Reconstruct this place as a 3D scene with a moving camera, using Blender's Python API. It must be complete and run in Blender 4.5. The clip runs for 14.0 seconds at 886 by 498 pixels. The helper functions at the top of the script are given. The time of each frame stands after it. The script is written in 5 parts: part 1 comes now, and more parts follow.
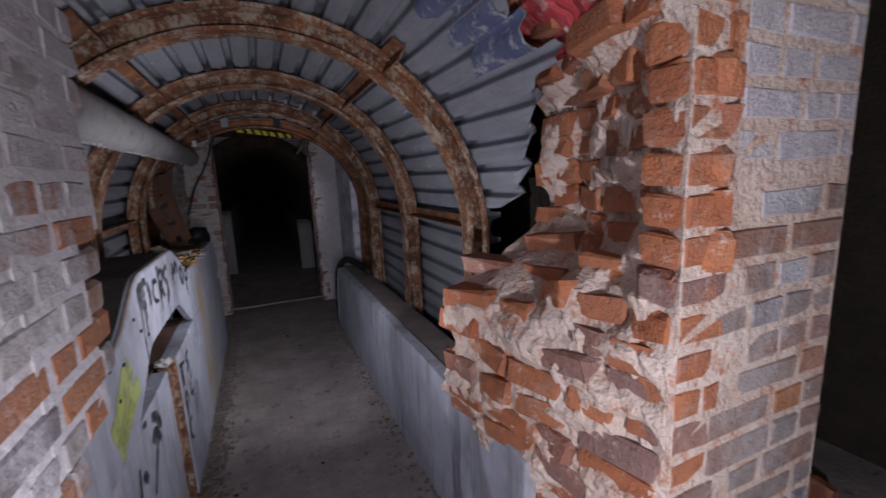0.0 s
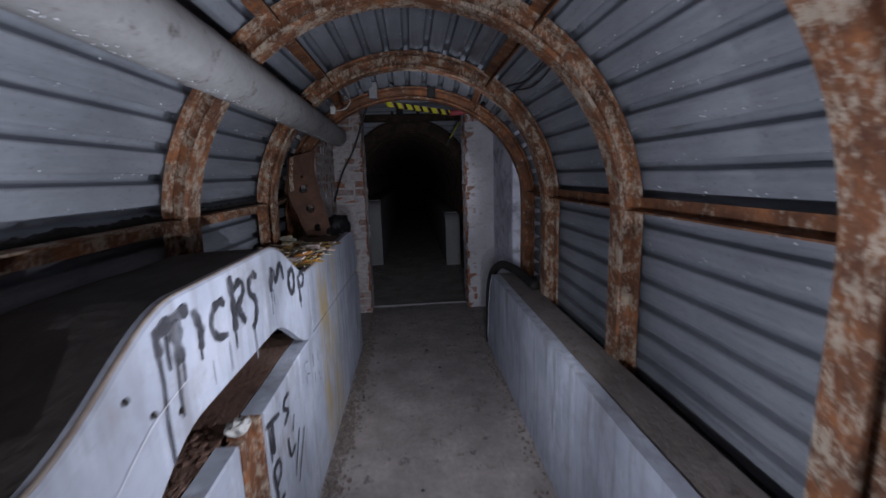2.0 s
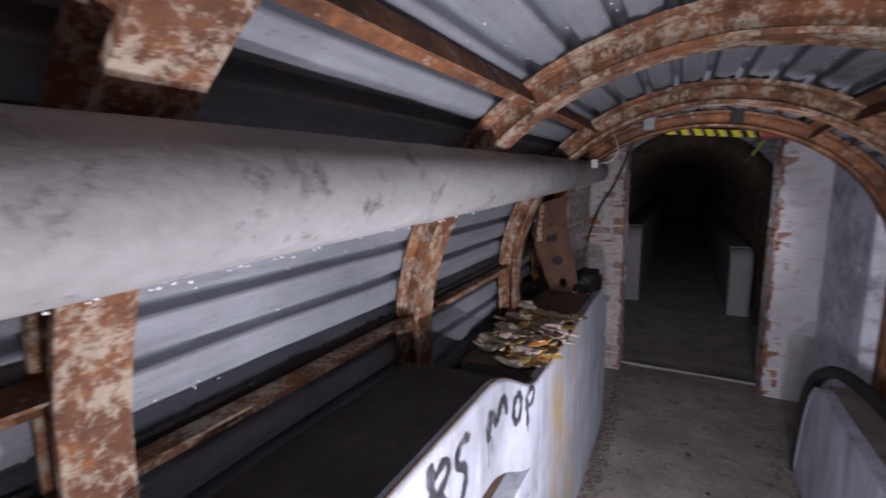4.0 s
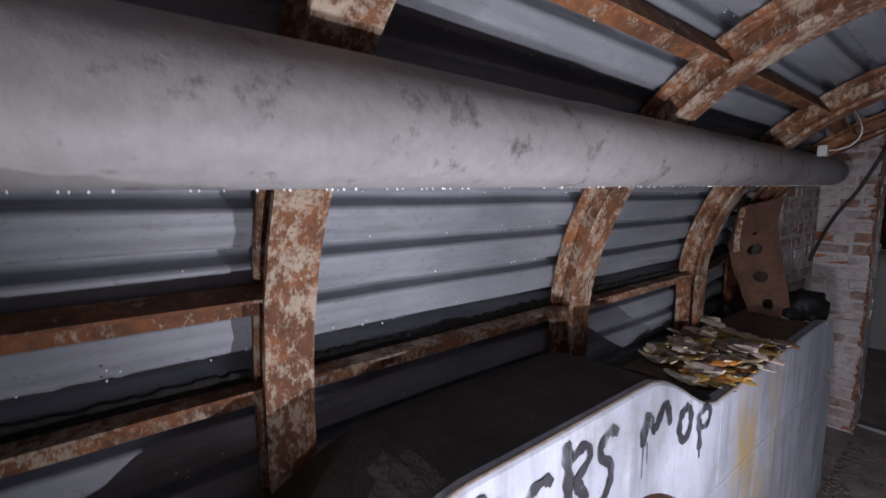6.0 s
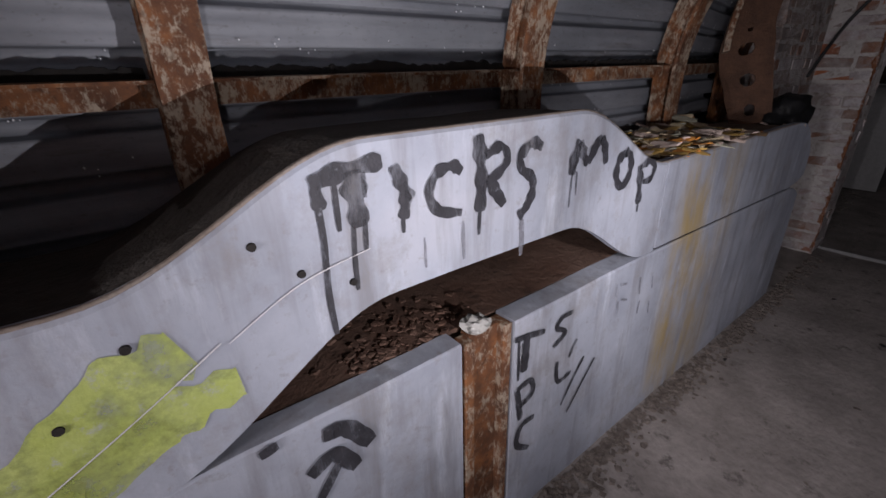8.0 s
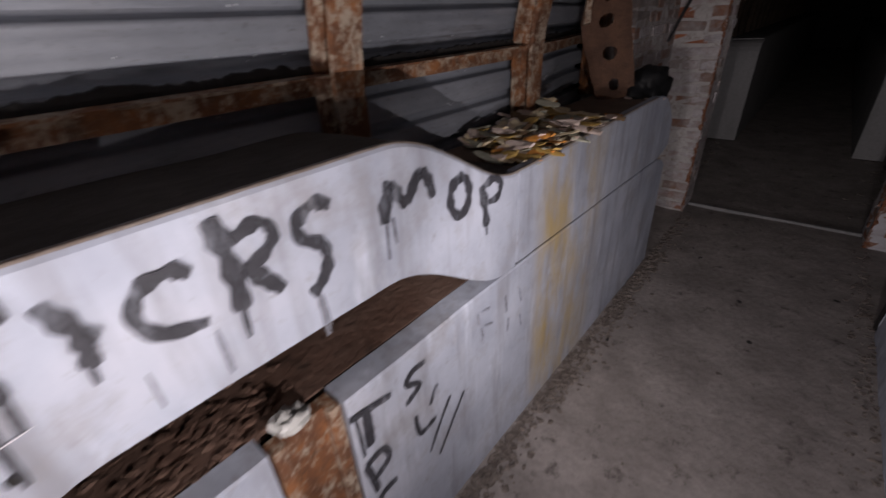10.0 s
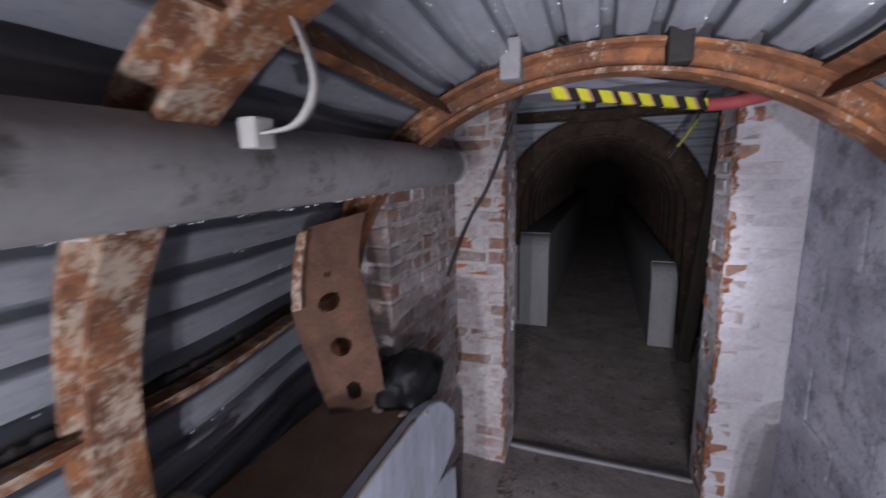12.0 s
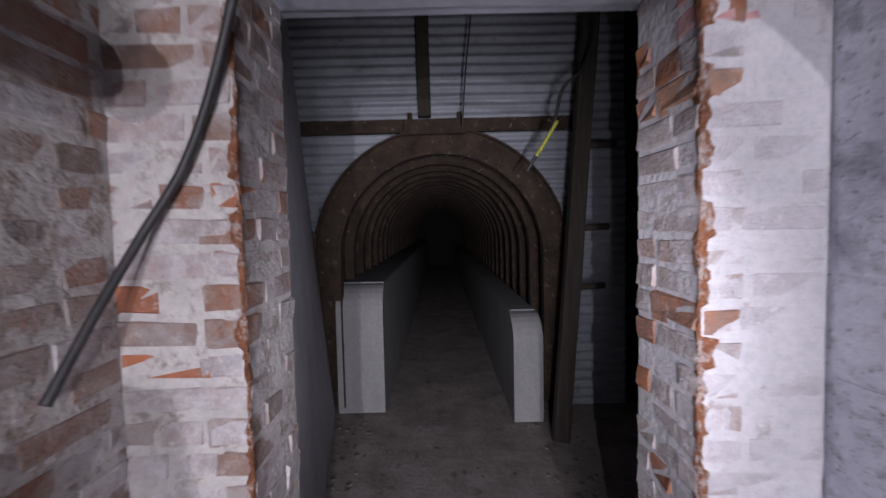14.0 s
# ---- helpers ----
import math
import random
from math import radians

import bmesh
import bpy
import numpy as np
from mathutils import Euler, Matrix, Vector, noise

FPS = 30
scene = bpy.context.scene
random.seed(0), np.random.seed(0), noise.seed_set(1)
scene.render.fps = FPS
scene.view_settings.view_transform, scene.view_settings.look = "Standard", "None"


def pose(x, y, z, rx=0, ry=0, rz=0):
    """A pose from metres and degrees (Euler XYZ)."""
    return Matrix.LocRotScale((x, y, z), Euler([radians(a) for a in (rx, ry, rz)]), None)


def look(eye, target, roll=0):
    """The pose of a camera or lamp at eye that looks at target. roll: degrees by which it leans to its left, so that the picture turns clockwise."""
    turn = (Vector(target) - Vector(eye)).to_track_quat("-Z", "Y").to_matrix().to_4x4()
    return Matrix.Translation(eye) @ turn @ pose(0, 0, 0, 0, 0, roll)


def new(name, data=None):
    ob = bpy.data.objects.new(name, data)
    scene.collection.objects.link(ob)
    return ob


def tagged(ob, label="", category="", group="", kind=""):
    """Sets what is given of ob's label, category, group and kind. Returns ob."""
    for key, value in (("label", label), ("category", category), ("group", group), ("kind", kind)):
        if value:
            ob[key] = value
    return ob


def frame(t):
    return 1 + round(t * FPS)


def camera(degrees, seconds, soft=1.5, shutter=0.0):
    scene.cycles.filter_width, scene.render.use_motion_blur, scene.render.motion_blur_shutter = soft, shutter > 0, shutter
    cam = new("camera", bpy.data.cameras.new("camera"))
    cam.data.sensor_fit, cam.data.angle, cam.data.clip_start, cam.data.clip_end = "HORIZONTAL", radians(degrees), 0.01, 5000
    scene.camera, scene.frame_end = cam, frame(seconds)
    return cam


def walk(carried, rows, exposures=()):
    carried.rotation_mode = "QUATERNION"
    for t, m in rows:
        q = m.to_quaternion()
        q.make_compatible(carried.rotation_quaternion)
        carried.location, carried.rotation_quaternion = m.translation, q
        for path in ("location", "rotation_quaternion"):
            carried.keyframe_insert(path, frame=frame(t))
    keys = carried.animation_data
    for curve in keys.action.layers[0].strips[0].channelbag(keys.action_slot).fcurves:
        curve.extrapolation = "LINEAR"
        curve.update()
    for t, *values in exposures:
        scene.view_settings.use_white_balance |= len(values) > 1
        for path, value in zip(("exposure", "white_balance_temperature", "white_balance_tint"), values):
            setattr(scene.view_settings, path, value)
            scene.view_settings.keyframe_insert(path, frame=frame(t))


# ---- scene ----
# the walk
cam = camera(93.3, 14.0, soft=1.5, shutter=0.4)
PATH = [
    (0, (-0.018, 0.553, 1.493), (0.757, 2.363, 1.139), -2.5),
    (0.5, (-0.026, 0.565, 1.494), (0.497, 2.464, 1.146), -2.4),
    (1, (-0.016, 0.718, 1.442), (0.328, 2.657, 1.096), -2.3),
    (1.5, (-0.012, 1.121, 1.356), (0.214, 3.077, 1.006), -1.9),
    (2, (0.024, 1.536, 1.4), (0.159, 3.501, 1.05), -1.9),
    (2.5, (0.063, 1.895, 1.5), (0.12, 3.863, 1.153), -1.4),
    (3, (0.013, 2.058, 1.599), (-0.164, 4.021, 1.258), -1.6),
    (3.5, (-0.031, 2.041, 1.66), (-0.612, 3.927, 1.33), -1.8),
    (4, (-0.045, 1.973, 1.717), (-1.022, 3.688, 1.396), -1.7),
    (4.2, (-0.056, 1.959, 1.715), (-1.162, 3.594, 1.395), -1.6),
    (6.3, (0.021, 1.991, 1.557), (-1.568, 3.183, 1.326), -0.8),
    (6.5, (0.047, 2.006, 1.486), (-1.545, 3.193, 1.248), -1.0),
    (7, (0.098, 2.037, 1.363), (-1.481, 3.2, 0.971), -1.2),
    (7.5, (0.118, 2.057, 1.288), (-1.418, 3.182, 0.676), -1.4),
    (7.7, (0.129, 2.066, 1.27), (-1.381, 3.172, 0.566), -1.5),
    (9.8, (0.12, 2.314, 1.357), (-1.11, 3.574, 0.409), -3.4),
    (10, (0.102, 2.427, 1.369), (-1.068, 3.738, 0.413), -3.5),
    (10.5, (0.021, 2.72, 1.465), (-1.007, 4.137, 0.498), -3.2),
    (11, (0.002, 2.975, 1.603), (-0.993, 4.488, 0.756), -2.4),
    (11.5, (0.023, 3.301, 1.711), (-0.942, 4.982, 1.217), -1.4),
    (12, (0.03, 3.583, 1.717), (-0.669, 5.423, 1.363), -1.3),
    (12.5, (-0.011, 3.805, 1.772), (-0.365, 5.763, 1.574), -0.8),
    (13, (0.009, 4.07, 1.712), (-0.123, 6.059, 1.548), -1.1),
    (13.5, (0.013, 4.499, 1.583), (-0.007, 6.495, 1.46), -1.3),
    (14, (-0.009, 4.872, 1.479), (0.002, 6.869, 1.374), -1.4),
]
walk(cam, [(t, look(eye, target, roll)) for t, eye, target, roll in PATH],
     [(0, -1.45, 6400, 10), (0.5, -1.6, 6450, 9), (1, -1.5, 6200, 5), (1.5, -1.1, 6000, 2), (2, -1.0, 6000, 3), (2.5, -0.6, 6100, 4), (3, -0.3, 6250, 5), (3.5, -0.1, 6400, 8),
      (4.2, 0.0, 6500, 10), (6.3, -0.45, 6450, 8), (6.5, -0.5, 6450, 8), (7, -0.9, 6500, 8), (7.5, -1.05, 6600, 8), (7.7, -1.05, 6700, 8), (9.8, -0.9, 7150, 10), (10, -0.85, 7150, 10),
      (10.5, -0.2, 7100, 10), (11, 0.75, 7000, 10), (11.5, 0.8, 6700, 10), (12, 0.95, 6300, 9), (13, 1.45, 6200, 9), (14, 1.62, 6400, 10)])

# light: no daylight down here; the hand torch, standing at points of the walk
world = bpy.data.worlds.new("dark_underground")
scene.world = world
world.use_nodes = True
world.node_tree.nodes["Background"].inputs[0].default_value = (0.5, 0.56, 0.7, 1)
world.node_tree.nodes["Background"].inputs[1].default_value = 0.0002


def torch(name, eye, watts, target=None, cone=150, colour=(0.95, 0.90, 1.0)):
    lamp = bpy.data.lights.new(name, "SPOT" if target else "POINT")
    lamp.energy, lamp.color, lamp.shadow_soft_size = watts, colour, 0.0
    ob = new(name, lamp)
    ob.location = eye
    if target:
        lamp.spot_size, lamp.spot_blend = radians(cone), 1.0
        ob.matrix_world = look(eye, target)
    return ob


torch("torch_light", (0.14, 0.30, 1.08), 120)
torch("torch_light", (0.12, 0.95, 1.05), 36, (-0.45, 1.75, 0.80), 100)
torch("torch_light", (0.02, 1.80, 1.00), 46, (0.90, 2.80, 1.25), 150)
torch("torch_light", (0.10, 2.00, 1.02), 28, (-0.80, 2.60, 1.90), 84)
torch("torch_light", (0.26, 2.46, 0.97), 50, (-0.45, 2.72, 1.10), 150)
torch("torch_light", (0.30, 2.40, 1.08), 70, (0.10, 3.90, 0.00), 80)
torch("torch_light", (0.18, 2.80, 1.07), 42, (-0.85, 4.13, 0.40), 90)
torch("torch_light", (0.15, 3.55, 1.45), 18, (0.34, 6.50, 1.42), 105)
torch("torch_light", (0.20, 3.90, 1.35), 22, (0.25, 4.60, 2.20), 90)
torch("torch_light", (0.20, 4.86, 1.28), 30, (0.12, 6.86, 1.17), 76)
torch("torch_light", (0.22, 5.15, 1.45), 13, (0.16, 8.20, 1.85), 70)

# ---------------------------------------------------------------- materials
def nodes_of(name):
    m = bpy.data.materials.new(name)
    m.use_nodes = True
    nt = m.node_tree
    return m, nt, nt.nodes["Principled BSDF"]


def pos_noise(nt, scale, detail=5.0, rough=0.6, stretch=(1, 1, 1), coords="Position"):
    """Noise over the place's own metres."""
    geo = nt.nodes.new("ShaderNodeNewGeometry")
    mp = nt.nodes.new("ShaderNodeMapping")
    mp.inputs["Scale"].default_value = stretch
    nt.links.new(geo.outputs[coords], mp.inputs["Vector"])
    n = nt.nodes.new("ShaderNodeTexNoise")
    n.inputs["Scale"].default_value, n.inputs["Detail"].default_value = scale, detail
    n.inputs["Roughness"].default_value = rough
    nt.links.new(mp.outputs["Vector"], n.inputs["Vector"])
    return n.outputs["Fac"]


def ramp(nt, fac, stops):
    r = nt.nodes.new("ShaderNodeValToRGB")
    while len(r.color_ramp.elements) < len(stops):
        r.color_ramp.elements.new(0.5)
    for e, (p, c) in zip(r.color_ramp.elements, stops):
        e.position = p
        e.color = (c, c, c, 1) if isinstance(c, (int, float)) else (*c, 1)
    nt.links.new(fac, r.inputs["Fac"])
    return r.outputs["Color"]


def mix(nt, fac, a, b, mode="MIX"):
    x = nt.nodes.new("ShaderNodeMix")
    x.data_type, x.blend_type = "RGBA", mode
    for sock, v in ((x.inputs[0], fac), (x.inputs[6], a), (x.inputs[7], b)):
        if isinstance(v, (int, float)):
            sock.default_value = v
        elif isinstance(v, tuple):
            sock.default_value = (*v, 1)
        else:
            nt.links.new(v, sock)
    return x.outputs[2]


def finish(nt, bsdf, colour, rough, bumps, metal=0.0, spec=0.4):
    if isinstance(colour, tuple):
        bsdf.inputs["Base Color"].default_value = (*colour, 1)
    else:
        nt.links.new(colour, bsdf.inputs["Base Color"])
    if isinstance(rough, (int, float)):
        bsdf.inputs["Roughness"].default_value = rough
    else:
        nt.links.new(rough, bsdf.inputs["Roughness"])
    if isinstance(metal, (int, float)):
        bsdf.inputs["Metallic"].default_value = metal
    else:
        nt.links.new(metal, bsdf.inputs["Metallic"])
    bsdf.inputs["Specular IOR Level"].default_value = spec
    last = None
    for fac, strength, dist in bumps:
        b = nt.nodes.new("ShaderNodeBump")
        b.inputs["Strength"].default_value, b.inputs["Distance"].default_value = strength, dist
        nt.links.new(fac, b.inputs["Height"])
        if last:
            nt.links.new(last, b.inputs["Normal"])
        last = b.outputs["Normal"]
    if last:
        nt.links.new(last, bsdf.inputs["Normal"])


def galvanised():
    m, nt, b = nodes_of("galvanised_sheet")
    big = pos_noise(nt, 1.7, 6, 0.65)
    fine = pos_noise(nt, 28, 4, 0.6, (1, 0.25, 1))
    run = pos_noise(nt, 6, 5, 0.7, (1, 0.2, 1.5))
    c = ramp(nt, big, [(0.3, (0.18, 0.195, 0.225)), (0.55, (0.26, 0.28, 0.315)), (0.75, (0.33, 0.35, 0.39))])
    c = mix(nt, ramp(nt, fine, [(0.35, 0.0), (0.75, 0.35)]), c, (0.16, 0.165, 0.18))
    c = mix(nt, ramp(nt, run, [(0.60, 0.0), (0.74, 0.75)]), c, (0.085, 0.07, 0.06))
    c = mix(nt, ramp(nt, pos_noise(nt, 90, 6, 0.75, (1, 0.5, 1)), [(0.56, 0.0), (0.68, 0.55)]), c, (0.10, 0.095, 0.095))
    c = mix(nt, ramp(nt, pos_noise(nt, 11, 7, 0.75, (0.6, 0.25, 2.5)), [(0.50, 0.0), (0.76, 0.32)]), c, (0.46, 0.47, 0.50))
    finish(nt, b, c, ramp(nt, big, [(0.3, 0.50), (0.7, 0.68)]), [(fine, 0.2, 0.004), (big, 0.3, 0.02)], 0.12, 0.45)
    return m


def rust_painted(name, amount):
    m, nt, b = nodes_of(name)
    n1 = pos_noise(nt, 9, 6, 0.7)
    n2 = pos_noise(nt, 45, 5, 0.7)
    mask = mix(nt, 0.42, pos_noise(nt, 75, 8, 0.8, (1, 1, 0.55)), pos_noise(nt, 13, 5, 0.65))
    rust = ramp(nt, n1, [(0.3, (0.05, 0.024, 0.015)), (0.5, (0.16, 0.068, 0.032)), (0.70, (0.33, 0.135, 0.05))])
    rust = mix(nt, ramp(nt, n2, [(0.4, 0.0), (0.8, 0.5)]), rust, (0.10, 0.05, 0.035))
    paint = mix(nt, n2, (0.30, 0.25, 0.19), (0.50, 0.43, 0.34))
    lo = 0.60 - amount * 0.3
    c = mix(nt, ramp(nt, mask, [(lo, 0.0), (lo + 0.06, 0.85)]), rust, paint)
    c = mix(nt, ramp(nt, pos_noise(nt, 24, 7, 0.75), [(0.54, 0.0), (0.64, 0.7)]), c, (0.075, 0.036, 0.022))
    finish(nt, b, c, 0.75, [(n2, 0.5, 0.006), (mask, 0.35, 0.01)], 0.0, 0.3)
    return m


def brick_material(name, white_lo, white_hi, tones, wash=(0.50, 0.49, 0.48), spread=0.10, dirt=1.0, upper=0.0):
    m, nt, b = nodes_of(name)
    info = nt.nodes.new("ShaderNodeObjectInfo")
    n = pos_noise(nt, 30, 6, 0.7)
    f = pos_noise(nt, 120, 3, 0.6)
    w = pos_noise(nt, 4.5, 8, 0.74)
    c = ramp(nt, info.outputs["Random"], tones)
    c = mix(nt, ramp(nt, n, [(0.35, 0.0), (0.75, 0.55)]), c, (0.13, 0.075, 0.055))
    grey = mix(nt, n, wash, (wash[0] * 0.62, wash[1] * 0.62, wash[2] * 0.66))
    add = nt.nodes.new("ShaderNodeMath")
    add.operation = "MULTIPLY_ADD"
    nt.links.new(info.outputs["Random"], add.inputs[0])
    add.inputs[1].default_value = spread
    nt.links.new(w, add.inputs[2])
    if upper:
        geo = nt.nodes.new("ShaderNodeNewGeometry")
        sep = nt.nodes.new("ShaderNodeSeparateXYZ")
        nt.links.new(geo.outputs["Position"], sep.inputs[0])
        high = nt.nodes.new("ShaderNodeMapRange")
        nt.links.new(sep.outputs["Z"], high.inputs["Value"])
        for key, value in (("From Min", 1.15), ("From Max", 1.75), ("To Min", -0.12), ("To Max", upper)):
            high.inputs[key].default_value = value
        sum_ = nt.nodes.new("ShaderNodeMath")
        nt.links.new(w, sum_.inputs[0])
        nt.links.new(high.outputs["Result"], sum_.inputs[1])
        nt.links.new(sum_.outputs[0], add.inputs[2])
    c = mix(nt, ramp(nt, add.outputs[0], [(white_lo, 0.0), (white_hi, 0.92)]), c, grey)
    c = mix(nt, ramp(nt, pos_noise(nt, 13, 8, 0.78), [(0.44, 0.0), (0.64, 0.6 * dirt)]), c, (0.25, 0.185, 0.155))
    c = mix(nt, ramp(nt, pos_noise(nt, 6, 7, 0.72), [(0.52, 0.0), (0.66, 0.55 * dirt)]), c, (0.16, 0.15, 0.155))
    c = mix(nt, ramp(nt, pos_noise(nt, 21, 8, 0.8), [(0.56, 0.0), (0.66, 0.6)]), c, tuple(min(1, v * 1.12) for v in wash))
    finish(nt, b, c, 0.88, [(n, 0.8, 0.012), (f, 0.5, 0.004), (w, 0.4, 0.02)], 0.0, 0.25)
    return m


def plain(name, a, bcol, scale, rough=0.8, bump=0.4, dist=0.006, dark=None, dark_lo=0.6, stretch=(1, 1, 1), metal=0.0, spec=0.35):
    m, nt, b = nodes_of(name)
    n1 = pos_noise(nt, scale, 6, 0.65, stretch)
    n2 = pos_noise(nt, scale * 9, 4, 0.65)
    c = mix(nt, ramp(nt, n1, [(0.3, 0.0), (0.7, 1.0)]), a, bcol)
    c = mix(nt, ramp(nt, n2, [(0.4, 0.0), (0.8, 0.4)]), c, tuple(v * 0.6 for v in a))
    if dark:
        n3 = pos_noise(nt, scale * 2.3, 7, 0.75)
        c = mix(nt, ramp(nt, n3, [(dark_lo, 0.0), (dark_lo + 0.1, 0.85)]), c, dark)
    finish(nt, b, c, rough, [(n1, bump, dist * 2), (n2, bump, dist)], metal, spec)
    return m


def bench_paint():
    """Chalky pale paint on the bench panels, with drips, scuffs and mustard runs."""
    m, nt, b = nodes_of("chalky_bench_paint")
    n1 = pos_noise(nt, 3.0, 6, 0.65)
    n2 = pos_noise(nt, 40, 5, 0.7)
    drip = pos_noise(nt, 16, 5, 0.6, (1, 1, 0.12))
    c = ramp(nt, n1, [(0.3, (0.28, 0.305, 0.365)), (0.55, (0.39, 0.42, 0.49)), (0.75, (0.47, 0.49, 0.555))])
    c = mix(nt, ramp(nt, pos_noise(nt, 9, 6, 0.7, (1, 1, 0.25)), [(0.55, 0.0), (0.68, 0.7)]), c, (0.56, 0.60, 0.68))
    c = mix(nt, ramp(nt, drip, [(0.50, 0.0), (0.72, 0.75)]), c, (0.20, 0.20, 0.215))
    c = mix(nt, ramp(nt, pos_noise(nt, 5.5, 8, 0.75), [(0.52, 0.0), (0.70, 0.6)]), c, (0.24, 0.225, 0.215))
    c = mix(nt, ramp(nt, n2, [(0.58, 0.0), (0.72, 0.6)]), c, (0.25, 0.24, 0.24))
    geo = nt.nodes.new("ShaderNodeNewGeometry")
    sep = nt.nodes.new("ShaderNodeSeparateXYZ")
    nt.links.new(geo.outputs["Position"], sep.inputs[0])
    mr = nt.nodes.new("ShaderNodeMapRange")
    nt.links.new(sep.outputs["Y"], mr.inputs["Value"])
    mr.inputs["From Min"].default_value, mr.inputs["From Max"].default_value = 3.3, 4.4
    zone = ramp(nt, mr.outputs["Result"], [(0.14, 0.0), (0.25, 1.0), (0.48, 0.8), (0.74, 0.0)])
    run = ramp(nt, pos_noise(nt, 7, 6, 0.7, (1, 1, 0.35)), [(0.40, 0.0), (0.62, 0.8)])
    west = ramp(nt, sep.outputs["X"], [(0.0, 1.0), (0.02, 0.0)])
    mul = mix(nt, 1.0, mix(nt, 1.0, zone, run, "MULTIPLY"), west, "MULTIPLY")
    c = mix(nt, mul, c, (0.42, 0.30, 0.10))
    finish(nt, b, c, 0.7, [(n2, 0.3, 0.004), (n1, 0.3, 0.01)], 0.0, 0.3)
    return m


SHEET = galvanised()
RUST = rust_painted("flaking_rust", 0.37)
RUST_BARE = rust_painted("bare_rust", 0.20)
RUST_DARK = plain("dark_scaled_rust", (0.045, 0.026, 0.019), (0.10, 0.055, 0.035), 14, 0.85, 0.8, 0.008, (0.16, 0.075, 0.04), 0.62)
RUST_PLATE = plain("scaled_brown_rust", (0.060, 0.032, 0.022), (0.135, 0.070, 0.044), 12, 0.85, 0.8, 0.008, (0.055, 0.032, 0.024), 0.60)
TONES = [(0.0, (0.26, 0.115, 0.07)), (0.25, (0.28, 0.145, 0.10)), (0.5, (0.24, 0.15, 0.12)), (0.7, (0.30, 0.18, 0.13)), (0.85, (0.12, 0.115, 0.12)), (1.0, (0.28, 0.19, 0.13))]
RED_TONES = [(0.0, (0.40, 0.13, 0.055)), (0.4, (0.48, 0.18, 0.08)), (0.75, (0.36, 0.13, 0.07)), (1.0, (0.24, 0.16, 0.15))]
BRICK_MIX = brick_material("patchy_whitewashed_brick", 0.46, 0.62, TONES, (0.42, 0.39, 0.375))
BRICK_ENTRY = brick_material("entrance_brick", 0.50, 0.66, [(0.0, (0.44, 0.18, 0.075)), (0.2, (0.36, 0.16, 0.09)), (0.4, (0.48, 0.23, 0.11)), (0.55, (0.24, 0.24, 0.28)), (0.7, (0.35, 0.22, 0.14)), (0.82, (0.10, 0.11, 0.15)), (1.0, (0.37, 0.33, 0.30))], (0.56, 0.565, 0.59), 0.20, 0.5, 0.16)
BRICK_WHITE = brick_material("whitewashed_brick", 0.30, 0.58, TONES, (0.58, 0.56, 0.57))
BRICK_PALE = brick_material("pale_washed_brick", 0.22, 0.44, TONES, (0.62, 0.61, 0.64), 0.06, 0.35)
ARRIS_RED = brick_material("worn_red_edge", 0.60, 0.85, [(0.0, (0.42, 0.16, 0.065)), (0.5, (0.30, 0.12, 0.065)), (1.0, (0.42, 0.24, 0.16))], (0.48, 0.43, 0.40))
BRICK_RED = brick_material("broken_red_brick", 0.60, 0.88, RED_TONES, (0.57, 0.48, 0.42), 0.10, 0.35)
MORTAR = plain("lime_mortar", (0.34, 0.315, 0.30), (0.48, 0.465, 0.46), 7, 0.95, 0.7, 0.012, (0.21, 0.16, 0.135), 0.50)
MORTAR_PINK = plain("crumbled_mortar", (0.50, 0.38, 0.31), (0.64, 0.56, 0.50), 7, 0.95, 0.8, 0.014, (0.40, 0.15, 0.07), 0.53)
POINTING = plain("pale_lime_pointing", (0.36, 0.34, 0.33), (0.52, 0.50, 0.49), 6, 0.95, 0.7, 0.010, (0.22, 0.18, 0.16), 0.53)
LIMEWASH = plain("flaking_limewash", (0.44, 0.435, 0.46), (0.56, 0.55, 0.58), 5, 0.92, 0.7, 0.010, (0.30, 0.26, 0.25), 0.58)
FADED_RED = plain("faded_red_wash", (0.42, 0.17, 0.17), (0.52, 0.40, 0.40), 11, 0.8, 0.5, 0.006, (0.38, 0.07, 0.08), 0.55)
RED_PAINT = plain("red_paint", (0.42, 0.05, 0.06), (0.34, 0.04, 0.05), 9, 0.7, 0.5, 0.006, (0.42, 0.28, 0.25), 0.53)
WHITE_PAINT = plain("white_paint", (0.70, 0.70, 0.72), (0.60, 0.60, 0.62), 9, 0.7, 0.4, 0.006)
BLUE_PAINT = plain("blue_paint", (0.08, 0.10, 0.19), (0.14, 0.16, 0.25), 9, 0.55, 0.3, 0.004, (0.38, 0.40, 0.44), 0.52)
